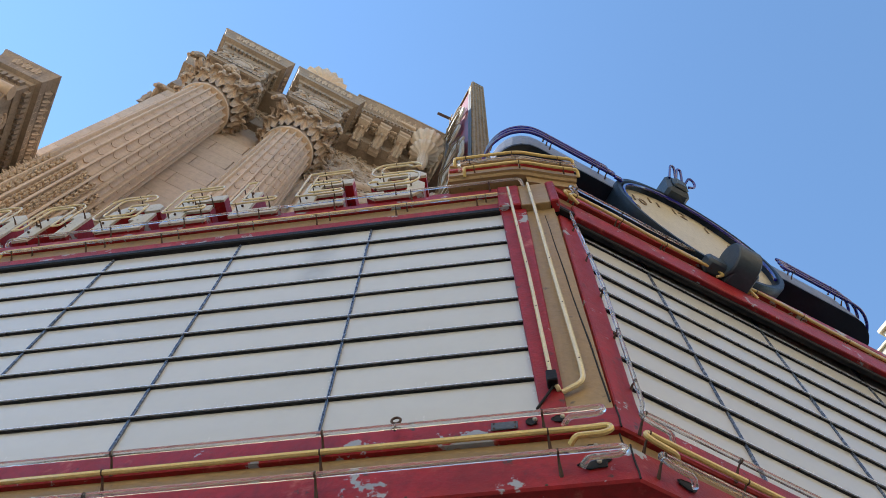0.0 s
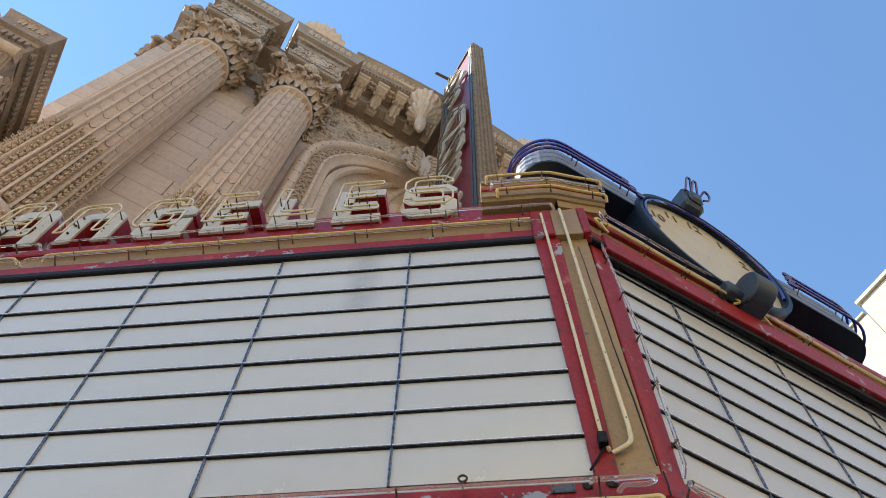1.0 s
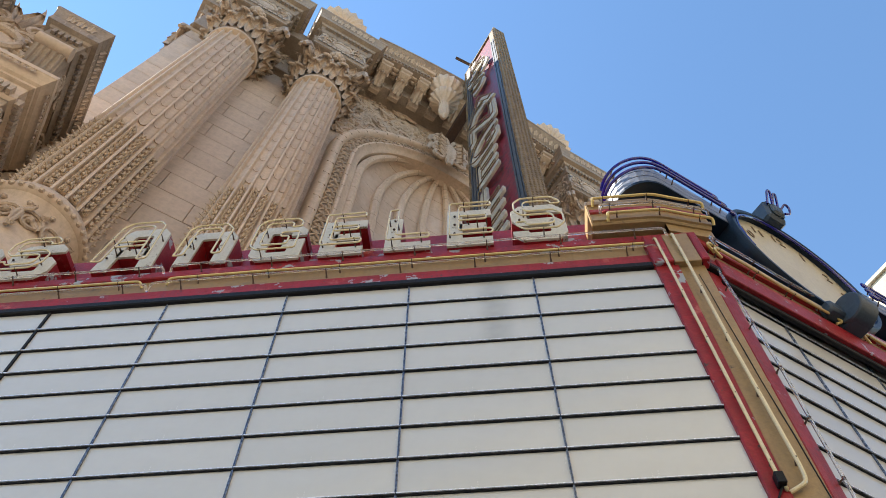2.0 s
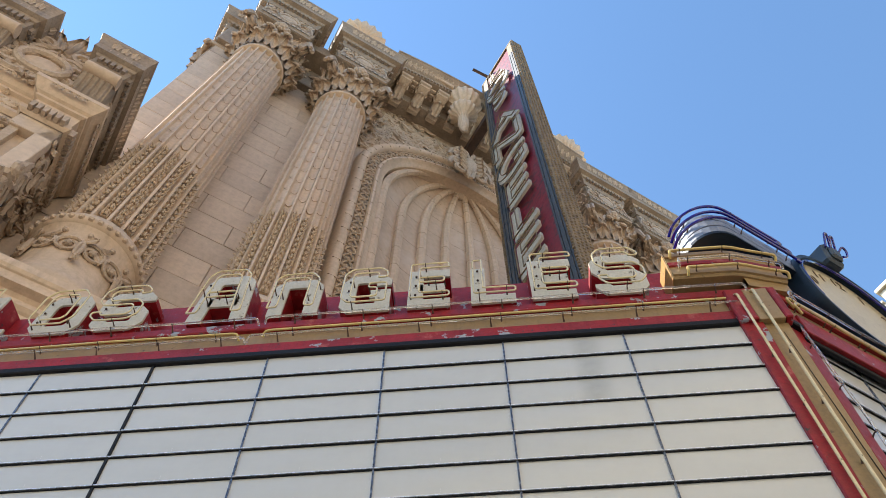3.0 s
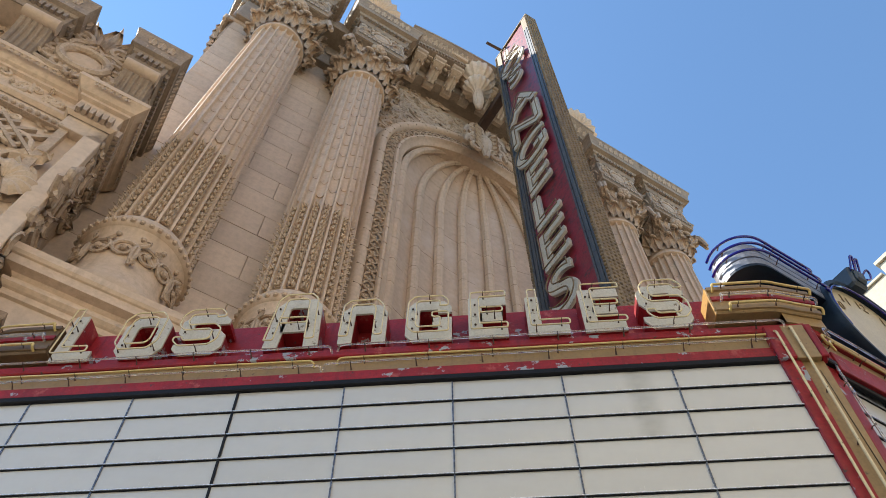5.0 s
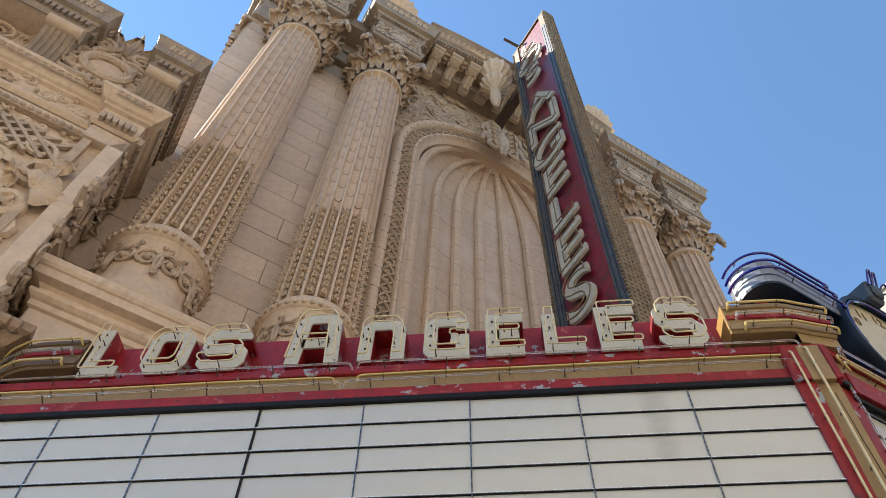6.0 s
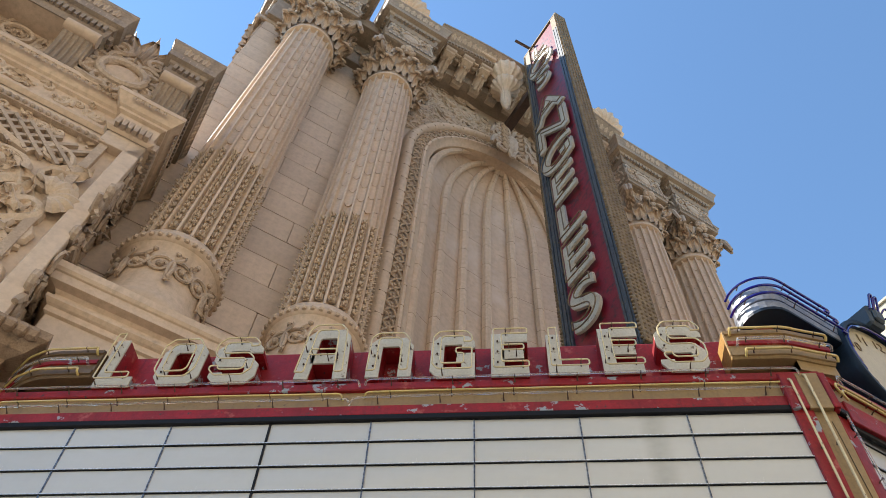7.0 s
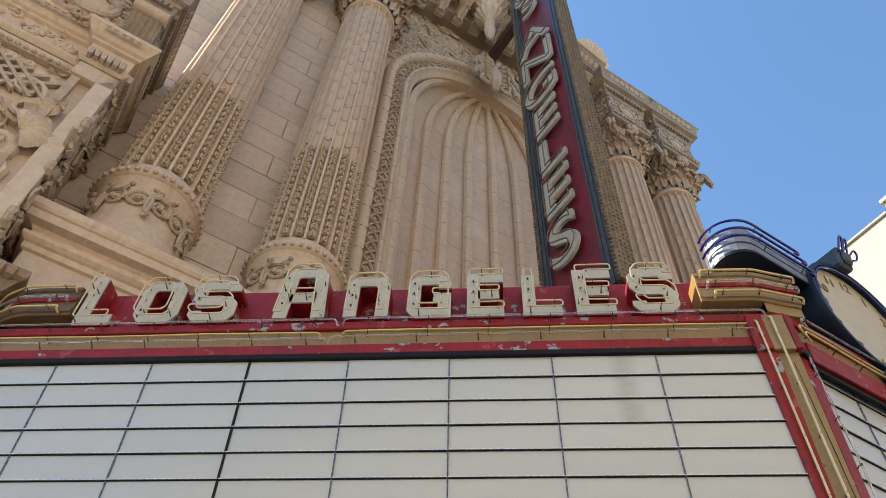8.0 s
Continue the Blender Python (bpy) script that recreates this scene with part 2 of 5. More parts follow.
def moulding(bm, profile, path, closed=False):
    """Sweep profile [(out, up)] along a plan path; out is to the right of travel."""
    path = [Vector(p) for p in path]
    rings = []
    n = len(path)
    for i, p in enumerate(path):
        a = path[i - 1] if i or closed else None
        b = path[(i + 1) % n] if i < n - 1 or closed else None
        d1 = ((p - a) if a is not None else (b - p)).normalized()
        d2 = ((b - p) if b is not None else (p - a)).normalized()
        n1, n2 = Vector((d1.y, -d1.x, 0)).normalized(), Vector((d2.y, -d2.x, 0)).normalized()
        nn = (n1 + n2)
        nn = nn / max(0.3, nn.dot(n1))
        rings.append([p + nn * o + Vector((0, 0, u)) for o, u in profile])
    if closed:
        rings.append(rings[0])
    skin(bm, rings, False)
    return bm


def ribbon(bm, pts, width, y0, y1, closed=False):
    """A flat stroke in x,z with mitred corners, from y0 (front) to y1 (back)."""
    pts = [Vector((p[0], p[1])) for p in pts]
    n = len(pts)
    L, R = [], []
    for i, p in enumerate(pts):
        a = pts[i - 1] if i or closed else None
        b = pts[(i + 1) % n] if i < n - 1 or closed else None
        d1 = ((p - a) if a is not None else (b - p)).normalized()
        d2 = ((b - p) if b is not None else (p - a)).normalized()
        n1, n2 = Vector((-d1.y, d1.x)), Vector((-d2.y, d2.x))
        nn = n1 + n2
        nn = nn / max(0.35, nn.dot(n1)) * width / 2
        L.append(p + nn)
        R.append(p - nn)
    rings = [[(l.x, y0, l.y), (r.x, y0, r.y), (r.x, y1, r.y), (l.x, y1, l.y)] for l, r in zip(L, R)]
    if closed:
        rings.append(rings[0])
    skin(bm, rings, True, not closed)
    return bm


def leaf(bm, m, w=0.3, h=0.5, curl=0.25, lobes=3, thick=0.03, nu=6, nv=7):
    """An acanthus-like lobed leaf that rises along z, bulges to -y and curls out at its tip."""
    rows = []
    for j in range(nv + 1):
        t = j / nv
        half = w / 2 * (0.75 + 0.35 * math.sin(t * math.pi)) * (1 - t ** 4) * (0.86 + 0.14 * math.cos(2 * math.pi * lobes * t)) + 0.01 * w
        bend = -thick - curl * t ** 2.6
        z = h * (t - 0.28 * t ** 6)
        row = []
        for i in range(nu + 1):
            s = 2 * i / nu - 1
            groove = thick * (0.9 * math.cos(s * math.pi * 2.0) - 0.8 * s * s)
            row.append(m @ Vector((s * half, bend - groove * (1 - 0.4 * t), z - 0.12 * h * s * s * t)))
        rows.append(row)
    skin(bm, rows, False)
    return bm


def spiral(bm, m, r0=0.2, turns=1.6, thick=0.04, flip=1, n=20, tail=0.0):
    """A scroll in the x,z plane of m, its tube half sunk in the ground."""
    pts, rs = [], []
    if tail:
        pts.append(m @ Vector((flip * (r0 + tail * 0.2), 0, -tail)))
        rs.append(thick * 0.6)
    for i in range(n + 1):
        t = i / n
        a = 2 * math.pi * turns * t
        r = r0 * (1 - 0.82 * t)
        pts.append(m @ Vector((flip * r * math.cos(a), 0, r * math.sin(a))))
        rs.append(thick * (1.0 - 0.45 * t))
    tube(bm, pts, rs, 6)
    return bm


def blob(bm, c, r, sq=(1, 1, 1), n=6, k=4):
    rings = []
    for j in range(1, k):
        b = math.pi * j / k
        rings.append([(c[0] + r * sq[0] * math.sin(b) * math.cos(2 * math.pi * i / n), c[1] + r * sq[1] * math.sin(b) * math.sin(2 * math.pi * i / n), c[2] - r * sq[2] * math.cos(b)) for i in range(n)])
    vr = skin(bm, rings, True)
    lo, hi = bm.verts.new((c[0], c[1], c[2] - r * sq[2])), bm.verts.new((c[0], c[1], c[2] + r * sq[2]))
    for i in range(n):
        bm.faces.new((lo, vr[0][(i + 1) % n], vr[0][i]))
        bm.faces.new((hi, vr[-1][i], vr[-1][(i + 1) % n]))
    return bm


def relief(bm, x0, x1, z0, z1, y, seed, count=40, size=0.3, keep=None, depth=0.05, curls=0.45):
    """Scrollwork and leaves scattered over a panel that faces -y."""
    rng = random.Random(seed)
    for _ in range(count):
        x, z = rng.uniform(x0, x1), rng.uniform(z0, z1)
        if keep and not keep(x, z):
            continue
        s = size * rng.uniform(0.6, 1.15)
        turn_ = Matrix.Translation((x, y, z)) @ Matrix.Rotation(rng.uniform(0, 2 * math.pi), 4, "Y")
        kind_ = rng.random()
        if kind_ < curls:
            spiral(bm, turn_, s * 0.5, 1.4, depth * rng.uniform(0.7, 1.1), rng.choice((1, -1)), 14, s * 0.7)
        elif kind_ < curls + (1 - curls) * 0.75:
            leaf(bm, turn_, s * 0.6, s * 1.1, depth * 1.2, 3, depth * 0.5, 4, 5)
        else:
            blob(bm, (x, y, z), s * 0.2, (1, 0.5, 1))
    return bm


def scallop(bm, m, r=0.6, ribs=9, depth=0.18):
    """A ribbed shell that stands on its hinge and opens to -y."""
    rows = []
    na, nr = ribs * 4, 6
    for j in range(nr + 1):
        t = 0.08 + 0.92 * j / nr
        row = []
        for i in range(na + 1):
            f = i / na
            a = radians(-8 + 196 * f)
            rip = math.cos(2 * math.pi * ribs * f)
            rr = r * t * (1 + 0.022 * rip * t)
            row.append(m @ Vector((rr * math.cos(a), -depth * math.sin(t * 2.6) - 0.05 * r * rip * t, rr * math.sin(a) * 1.05)))
        rows.append(row)
    skin(bm, rows, False)
    back = [[m @ (Vector(p)) for p in ((r * math.cos(radians(-8 + 196 * i / 24)) * s, 0.08, r * 1.05 * math.sin(radians(-8 + 196 * i / 24)) * s) for i in range(25))] for s in (0.08, 1.0)]
    skin(bm, back, False)
    return bm

# ---- ground and surroundings ----
bm = bmesh.new()
skin(bm, [[(-900, y, 0), (900, y, 0)] for y in (-900, 900)], False)
thing("ground", pose(0, 0, -0.16), "dark asphalt roadway reaching to the horizon", "ground", kind="structure", bm=bm, mat=ASPHALT)
thing("pavement", M0, "grey concrete pavement under the marquee", "pavement", kind="structure", bm=boxes((-40, 40, -2.6, 9.4, -0.3, 0.0), bev=0.02), mat=PAVING)
# Added out of view: a plain block that bounces sun onto the theatre.
opp = thing("bounce_block_opposite", M0, "unseen plain tan block across the road, added to bounce sunlight", "building")
part("wall", boxes((-60, 60, -40, -21, -0.2, 32)), BOUNCEWALL, opp)
part("roof", boxes((-60.3, 60.3, -40.3, -20.7, 32, 32.5)), BOUNCEWALL, opp)
side = thing("neighbour_building", M0 @ pose(0.3, 0, -0.2), "tall sunlit cream rendered building with a stepped parapet", "building")
part("wall", boxes((28, 48, 6.4, 36, -0.1, 37.9), bev=0.05), CREAMWALL, side)
part("parapet", boxes((28.0, 48, 2.4, 6.4, -0.1, 38.7), bev=0.05), CREAMWALL, side)
part("coping", boxes((27.85, 48.1, 2.3, 6.5, 38.7, 39.0), (27.88, 48.1, 6.5, 36.1, 37.9, 38.1), bev=0.03), CREAMWALL, side)

# ---- marquee ----
LEAN = 2.72
ML = pose(0.2, 2.5, 5.47, LEAN)                  # right lower corner of the side board
MF = M0 @ pose(2.02, 1.757, 5.54, 1.85, 0, -0.3)  # left lower corner of the street board
ROWS_N = 9
RH = 0.3345
BH = RH * ROWS_N - 0.043
SHEAR = 0.064                                    # the street board's joints lean towards the corner
marquee = thing("theatre_marquee", pose(0, 0, 0), "projecting red and tan theatre marquee with blank reader boards", "marquee")
LEFT_END, CREASE = (-9.95, 2.36), (0.57, 2.36)
FR_END = (M0 @ Vector((6.1, 1.52, 0)))[:2]
far = Vector((FR_END[0], FR_END[1])) + Vector((math.cos(radians(71)), math.sin(radians(71)))) * 9
TOP_PATH = [(*LEFT_END, 0), (*CREASE, 0), (FR_END[0], FR_END[1], 0), (far.x, far.y, 0)]


def band(name, prof, mat, z0=0.0, label="", shift=0.0):
    b = bmesh.new()
    path = [Vector(p) for p in TOP_PATH]
    if shift:
        path = [Vector((LEFT_END[0], 2.36 + shift, 0)), Vector((0.57, 2.36 + shift, 0)), Vector((M0 @ Vector((6.1, 1.565 + shift, 0)))[:]), path[3]]
    moulding(b, [(o, z0 + z) for o, z in prof], path)
    return part(name, b, mat, marquee, label)


def wrap(o0, o1, z0, z1, e=0.012):
    return [(o0, z0), (o1 - e, z0), (o1, z0 + e), (o1, z1 - e), (o1 - e, z1), (o0, z1)]


band("board_head", wrap(-0.06, 0.045, 8.405, 8.495), BLACKRAIL, label="blackened metal strip over the reader board")
band("lower_fascia", wrap(-0.06, 0.03, 8.495, 8.66), RED, label="worn red enamelled fascia")
band("tan_channel", [(-0.06, 8.66), (0.005, 8.66), (0.005, 8.90), (-0.06, 8.90)], TAN, label="tan painted neon channel")
band("upper_fascia", wrap(-0.20, 0.06, 8.90, 9.03), RED, label="worn red enamelled ledge")
band("letter_backing", [(-0.10, 9.03), (-0.2, 9.03), (-0.2, 9.92), (-0.22, 9.95), (-0.30, 9.95), (-0.30, 9.03)], RED, label="red sheet metal backing behind the letters")
for nm, pr, mt in (("sill", wrap(-0.06, 0.05, 5.17, 5.365), RED), ("sill_channel", [(-0.06, 4.99), (0.01, 4.99), (0.01, 5.17), (-0.06, 5.17)], TAN), ("skirt", wrap(-0.06, 0.07, 4.735, 4.99), RED)):
    band(nm, pr, mt, shift=0.14)
b = bmesh.new()
roofline = [(-9.95, 2.62), (0.5, 2.62)] + [(M0 @ Vector((6.0, 1.85, 0)))[:2]] + [(far.x - 0.3, far.y)] + [(M0 @ Vector((u, 9.3, 0)))[:2] for u in (10, -6.6)]
b.faces.new([b.verts.new((x, y, 4.80)) for x, y in roofline][::-1])
part("soffit", b, TAN, marquee, "flat tan soffit")
b = bmesh.new()
b.faces.new([b.verts.new((x, y, 9.06)) for x, y in roofline])
# unseen from below; added as a pale reflector for the wall above
part("roof_deck", b, ROOFDECK, marquee, "pale light-bouncing roof deck")

# reader boards: a dark back sheet, rails, then every panel
def reader(m, xs, widths_dark, z0=0.0, shear=0.0, stained=()):
    """Joints at xs on the lower edge; z0 is the height of the lowest panel edge; shear leans the joints."""
    x0, x1 = min(xs), max(xs)
    top = z0 + RH * ROWS_N

    def leaned(bb):
        for v in bb.verts:
            v.co.x -= shear * v.co.z
        return bb

    board = part("reader_board", leaned(boxes((x0, x1, 0.03, 0.12, z0 - 0.02, top))), DARK, marquee, "dark back sheet of the reader board", m=m)
    pm, rm = {}, {}
    for i, (a, c) in enumerate(zip(xs, xs[1:])):
        w = round(abs(c - a), 3)
        if w not in pm:
            bb = bmesh.new()
            hw, hh = w / 2 - 0.008, RH / 2 - 0.006
            rows_ = []              # slightly bowed sheet
            for j in range(5):
                z = -hh + 2 * hh * j / 4
                rows_.append([(-hw + 2 * hw * k / 6, 0.004 - 0.004 * math.sin(math.pi * k / 6) * math.sin(math.pi * j / 4), z) for k in range(7)])
            skin(bb, rows_, False)
            skin(bb, [[(-hw, 0.02, -hh), (hw, 0.02, -hh)], [(-hw, 0.004, -hh), (hw, 0.004, -hh)]], False)
            pm[w] = mesh_of(leaned(bb), PANEL, True, "panel")
            bb = boxes((-w / 2 + 0.004, w / 2 - 0.004, -0.012, 0.012, -0.007, 0.004))
            for q in (-0.40, -0.18, 0.05, 0.24, 0.42):
                blob(bb, (q * w, -0.014, -0.004), 0.007, (1, 1, 1), 5, 3)
            nf = len(bb.faces)
            box(bb, -w / 2 + 0.004, w / 2 - 0.004, -0.022, -0.006, 0.004, 0.007)
            box(bb, -w / 2 + 0.004, w / 2 - 0.004, -0.0225, -0.0195, 0.004, 0.013)
            bb.faces.ensure_lookup_table()
            for f_ in bb.faces[nf:]:
                f_.material_index = 1
            rm[w] = mesh_of(bb, RAIL, False, "letter_rail")
            rm[w].materials.append(RAILGLINT)
        rng = random.Random(i)
        for r in range(ROWS_N):
            z = z0 + RH * (r + 0.5)
            me = pm[w]
            if (i, r) in stained:
                me = pm[w].copy()
                me.materials[0] = STAINED
            part("panel", me, PANEL, board, m=pose((a + c) / 2 - shear * z, rng.uniform(-0.002, 0.004), z, rng.uniform(-0.35, 0.35), 0, rng.uniform(-0.08, 0.08)))
            if r:                   # letter rails, one length per panel, with clips
                z = z0 + RH * r
                part("letter_rail", rm[w], RAIL, board, m=pose((a + c) / 2 - shear * z, 0, z, 0, rng.uniform(-0.08, 0.08), 0))
    jm = mesh_of(leaned(boxes((-0.008, -0.002, -0.010, 0.02, z0, top), (0.002, 0.008, -0.010, 0.02, z0, top))), JOINT, False, "joint_bar")
    jd = mesh_of(leaned(boxes((-0.013, 0.013, -0.012, 0.02, z0, top))), BLACKRAIL, False, "joint_bar")
    for x in xs[1:-1]:
        part("joint_bar", jd if any(abs(x - d) < 0.05 for d in widths_dark) else jm, RAIL, board, m=pose(x, 0, 0))
    part("edge_bar", leaned(boxes((-0.02, 0.0, -0.03, 0.02, z0, top))), BLACKRAIL, board, m=pose(x1, 0, 0))
    return board


reader(ML, [-9.79 + 1.2225 * i for i in range(8)] + [0.02], [-6.12], -0.043, 0.012, ((6, 8), (6, 7), (6, 6)))
reader(MF, [0.17, 0.997, 2.209, 3.421, 4.2], [], 0.0, SHEAR)
for nm, z0, z1, y0, mat, lb in (("board_head", 8.25, 8.325, 1.575, BLACKRAIL, "blackened metal strip over the street board"), ("lower_fascia", 8.33, 8.655, 1.53, RED, "worn red lower fascia of the street side")):
    band_f = boxes((2.04, 6.0, y0, 1.63, z0, z1), bev=0.008)
    for v in band_f.verts:
        v.co.y -= (v.co.x - 2.04) * 0.016
    part(nm, band_f, mat, marquee, lb, m=M0)

# corner post
part("post_head", boxes((0.30, 0.56, 2.288, 2.40, 8.40, 8.985), bev=0.006), TAN, marquee, "tan head of the corner post over the fascia")
for x0, x1 in ((0.10, 0.298), (0.562, 0.64)):
    part("post_head", boxes((x0, x1, 2.272, 2.40, 8.40, 8.975), bev=0.012), RED, marquee, "worn red flange at the head of the corner post")
b = bmesh.new()                     # its flange widens towards the top
skin(b, [[(x, y, z) for x, y in ((e, 0.08), (e, -0.027), (e + 0.008, -0.035), (0.132, -0.035), (0.14, -0.027), (0.14, 0.08))] for e, z in ((0.0, -0.10), (-0.085, BH + 0.02))], False)
part("corner_post", b, RED, marquee, "worn red flange of the corner post", m=ML)
part("post_channel", boxes((0.14, 0.385, -0.006, 0.08, -0.10, BH + 0.02)), TAN, marquee, "tan channel between the red flanges", m=ML)
b = bmesh.new()
skin(b, [[(-0.205, -0.06, BH + 0.02), (0.0, -0.01, BH + 0.02)], [(-0.105, -0.06, -0.15), (0.0, -0.01, -0.15)]], False)
part("post_channel", b, TAN, marquee, m=MF)
b = bmesh.new()
skin(b, [[(x, y, z) for x, y in ((e, 0.06), (e, -0.052), (e + 0.008, -0.06), (0.092, -0.06), (0.10, -0.052), (0.10, 0.06))] for e, z in ((-0.06, -0.16), (-0.11, BH + 0.02))], False)
part("corner_post", b, RED, marquee, "worn red flange of the corner post", m=MF)
part("corner_post", boxes((3.93, 4.15, -0.045, 0.06, -0.16, BH - 0.1), bev=0.012), RED, marquee, m=MF)


SUPPORTS = {}


def neon(pts, mat, parent, r=0.013, rad=0.06, m=None, supports=0, out=(0, 0.06, 0), name="neon_tube"):
    b = bmesh.new()
    rp = rounded(pts, rad)
    tube(b, rp, r)
    ob = part(name, b, mat, parent, smooth=True, m=m)
    if supports:
        key = (r, tuple(out))
        if key not in SUPPORTS:
            b = bmesh.new()
            o = Vector(out)
            tube(b, [o * 1.1 + Vector((0.004, 0, -0.02)), o * 0.5, (0, 0, 0)], [0.011, 0.007, 0.005], 6)
            tube(b, [Vector((-0.004, 0, 0)), Vector((0.004, 0, 0))], r * 1.15, 8)
            SUPPORTS[key] = mesh_of(b, RUST, False, "tube_support")
        vp_ = [Vector(p) for p in pts]
        seg = sorted(((q - p).length, k) for k, (p, q) in enumerate(zip(vp_, vp_[1:])))
        total = sum(x for x, _ in seg)
        for i in range(supports):
            want, k = total * (i + 0.5) / supports, 0
            while k < len(vp_) - 2 and want > (vp_[k + 1] - vp_[k]).length:
                want -= (vp_[k + 1] - vp_[k]).length
                k += 1
            p = vp_[k].lerp(vp_[k + 1], min(1.0, want / max(1e-6, (vp_[k + 1] - vp_[k]).length)))
            part("tube_support", SUPPORTS[key], RUST, ob, m=Matrix.Translation(p))
    return ob


def wob(x0, x1, y, z, n=7, seed=1, a=0.006):
    rng = random.Random(seed)
    return [(x0 + (x1 - x0) * i / n, y + rng.uniform(-a, a), z + rng.uniform(-a, a)) for i in range(n + 1)]


# tubes along the side fascia, with returned ends
def hook(x, y, z, s):
    return [(x, y, z), (x + s * 0.10, y + 0.01, z - 0.02), (x + s * 0.12, y + 0.05, z - 0.06)]


for x0, x1, z, y, mt, r in ((-9.6, -5.15, 8.83, 2.29, YELLOW, 0.014), (-4.85, 0.28, 8.85, 2.29, YELLOW, 0.014), (-9.7, -5.05, 8.72, 2.27, CLEAR, 0.012), (-5.0, 0.20, 8.74, 2.27, CLEAR, 0.012),
                            (-9.7, -4.95, 9.0, 2.22, CLEAR, 0.013), (-4.85, 0.33, 9.01, 2.22, CLEAR, 0.013)):
    neon([(x0 - 0.02, y + 0.05, z - 0.07), (x0, y, z - 0.02)] + wob(x0 + 0.06, x1 - 0.06, y, z, 6, int(z * 100 - x0 * 10)) + [(x1, y, z - 0.02), (x1 + 0.02, y + 0.05, z - 0.08)], mt, marquee, r, 0.03, None, 7, (0, 0.07, -0.03))
# lower tubes on the side board, ending in hairpins
for x0, x1, z, y, mt in ((-9.6, 0.515, 5.105, 2.385, YELLOW), (-9.6, 0.50, 5.25, 2.37, CLEAR), (-9.6, 0.545, 4.88, 2.35, CLEAR)):
    neon(wob(x0, x1 - 0.1, y, z, 8, int(z * 50), 0.003) + [(x1, y, z + 0.005), (x1 + 0.012, y, z - 0.03), (x1 - 0.03, y + 0.005, z - 0.05), (x1 - 0.17, y + 0.01, z - 0.045), (x1 - 0.2, y + 0.05, z - 0.06)], mt, marquee, 0.016, 0.03, None, 9, (0, 0.08, -0.05))
# front fascia and sill tubes in the street board's frame
FT = M0 @ pose(2.02, 1.56, 0)
FB = M0 @ pose(2.02, 1.70, 0)
for x0, x1, z, y, mt in ((-0.05, 1.72, 8.86, -0.08, YELLOW), (-0.02, 1.68, 8.74, -0.10, YELLOW), (0.0, 1.76, 8.98, -0.12, CLEAR), (1.95, 4.0, 8.86, -0.08, YELLOW), (1.98, 3.9, 8.74, -0.10, YELLOW)):
    neon([(x0 + 0.08, y + 0.03, z - 0.10), (x0 - 0.03, y, z - 0.07), (x0, y, z)] + wob(x0 + 0.1, x1 - 0.05, y, z, 4, int(z * 77)) + [(x1, y, z - 0.03), (x1 - 0.08, y + 0.03, z - 0.08)], mt, marquee, 0.015, 0.03, FT, 4, (0, 0.08, 0))
for z, y, mt in ((5.105, -0.11, YELLOW), (5.25, -0.13, CLEAR), (4.88, -0.15, CLEAR)):
    neon([(0.17, y + 0.05, z - 0.06), (0.14, y + 0.01, z - 0.05), (0.0, y, z - 0.05), (-0.045, y, z - 0.03), (-0.03, y, z + 0.005)] + wob(0.08, 3.8, y, z, 5, int(z * 31), 0.003), mt, marquee, 0.016, 0.03, FB, 7, (0, 0.08, -0.05))
# upright tubes on the corner post
neon([(0.10, 0.02, 0.16), (0.12, -0.05, 0.10), (0.085, -0.075, 0.16), (0.06, -0.07, 1.6), (0.015, -0.10, 2.95), (0.0, -0.11, 3.36), (0.0, -0.05, 3.42)], PALETUBE, marquee, 0.014, 0.04, ML, 5, (0, 0.05, 0))
neon([(0.13, -0.03, 0.10), (0.26, -0.05, 0.16), (0.265, -0.06, 0.3), (0.235, -0.06, 1.6), (0.205, -0.09, 2.95), (0.19, -0.10, 3.44), (0.19, -0.04, 3.48)], PALETUBE, marquee, 0.016, 0.05, ML, 5, (0, 0.05, 0))
neon([(0.10, -0.06, -0.06), (0.09, -0.11, 0.0), (0.08, -0.12, 1.5), (-0.02, -0.11, 2.9)], CLEAR, marquee, 0.014, 0.05, MF, 5, (0, 0.06, 0))
b = bmesh.new()
tube(b, rounded([(0.09, -0.06, 0.13), (0.04, -0.05, 0.05), (-0.02, -0.03, -0.03)], 0.03), 0.008)
box(b, 0.055, 0.115, -0.11, -0.04, 0.12, 0.22, 0.006)
part("cable", b, BLACKRAIL, marquee, "black electrode cap and lead", m=ML)
b = bmesh.new()
tube(b, [(-0.773, -0.105, -0.20), (-0.773, -0.105, -0.14)] + [(-0.773 + 0.025 * math.sin(a), -0.105, -0.115 - 0.025 * math.cos(a)) for a in [i * 0.5 for i in range(13)]], 0.007)
part("eye_bolt", b, RUST, marquee, "rusted ring bolt on the sill", m=ML)
rng = random.Random(12)
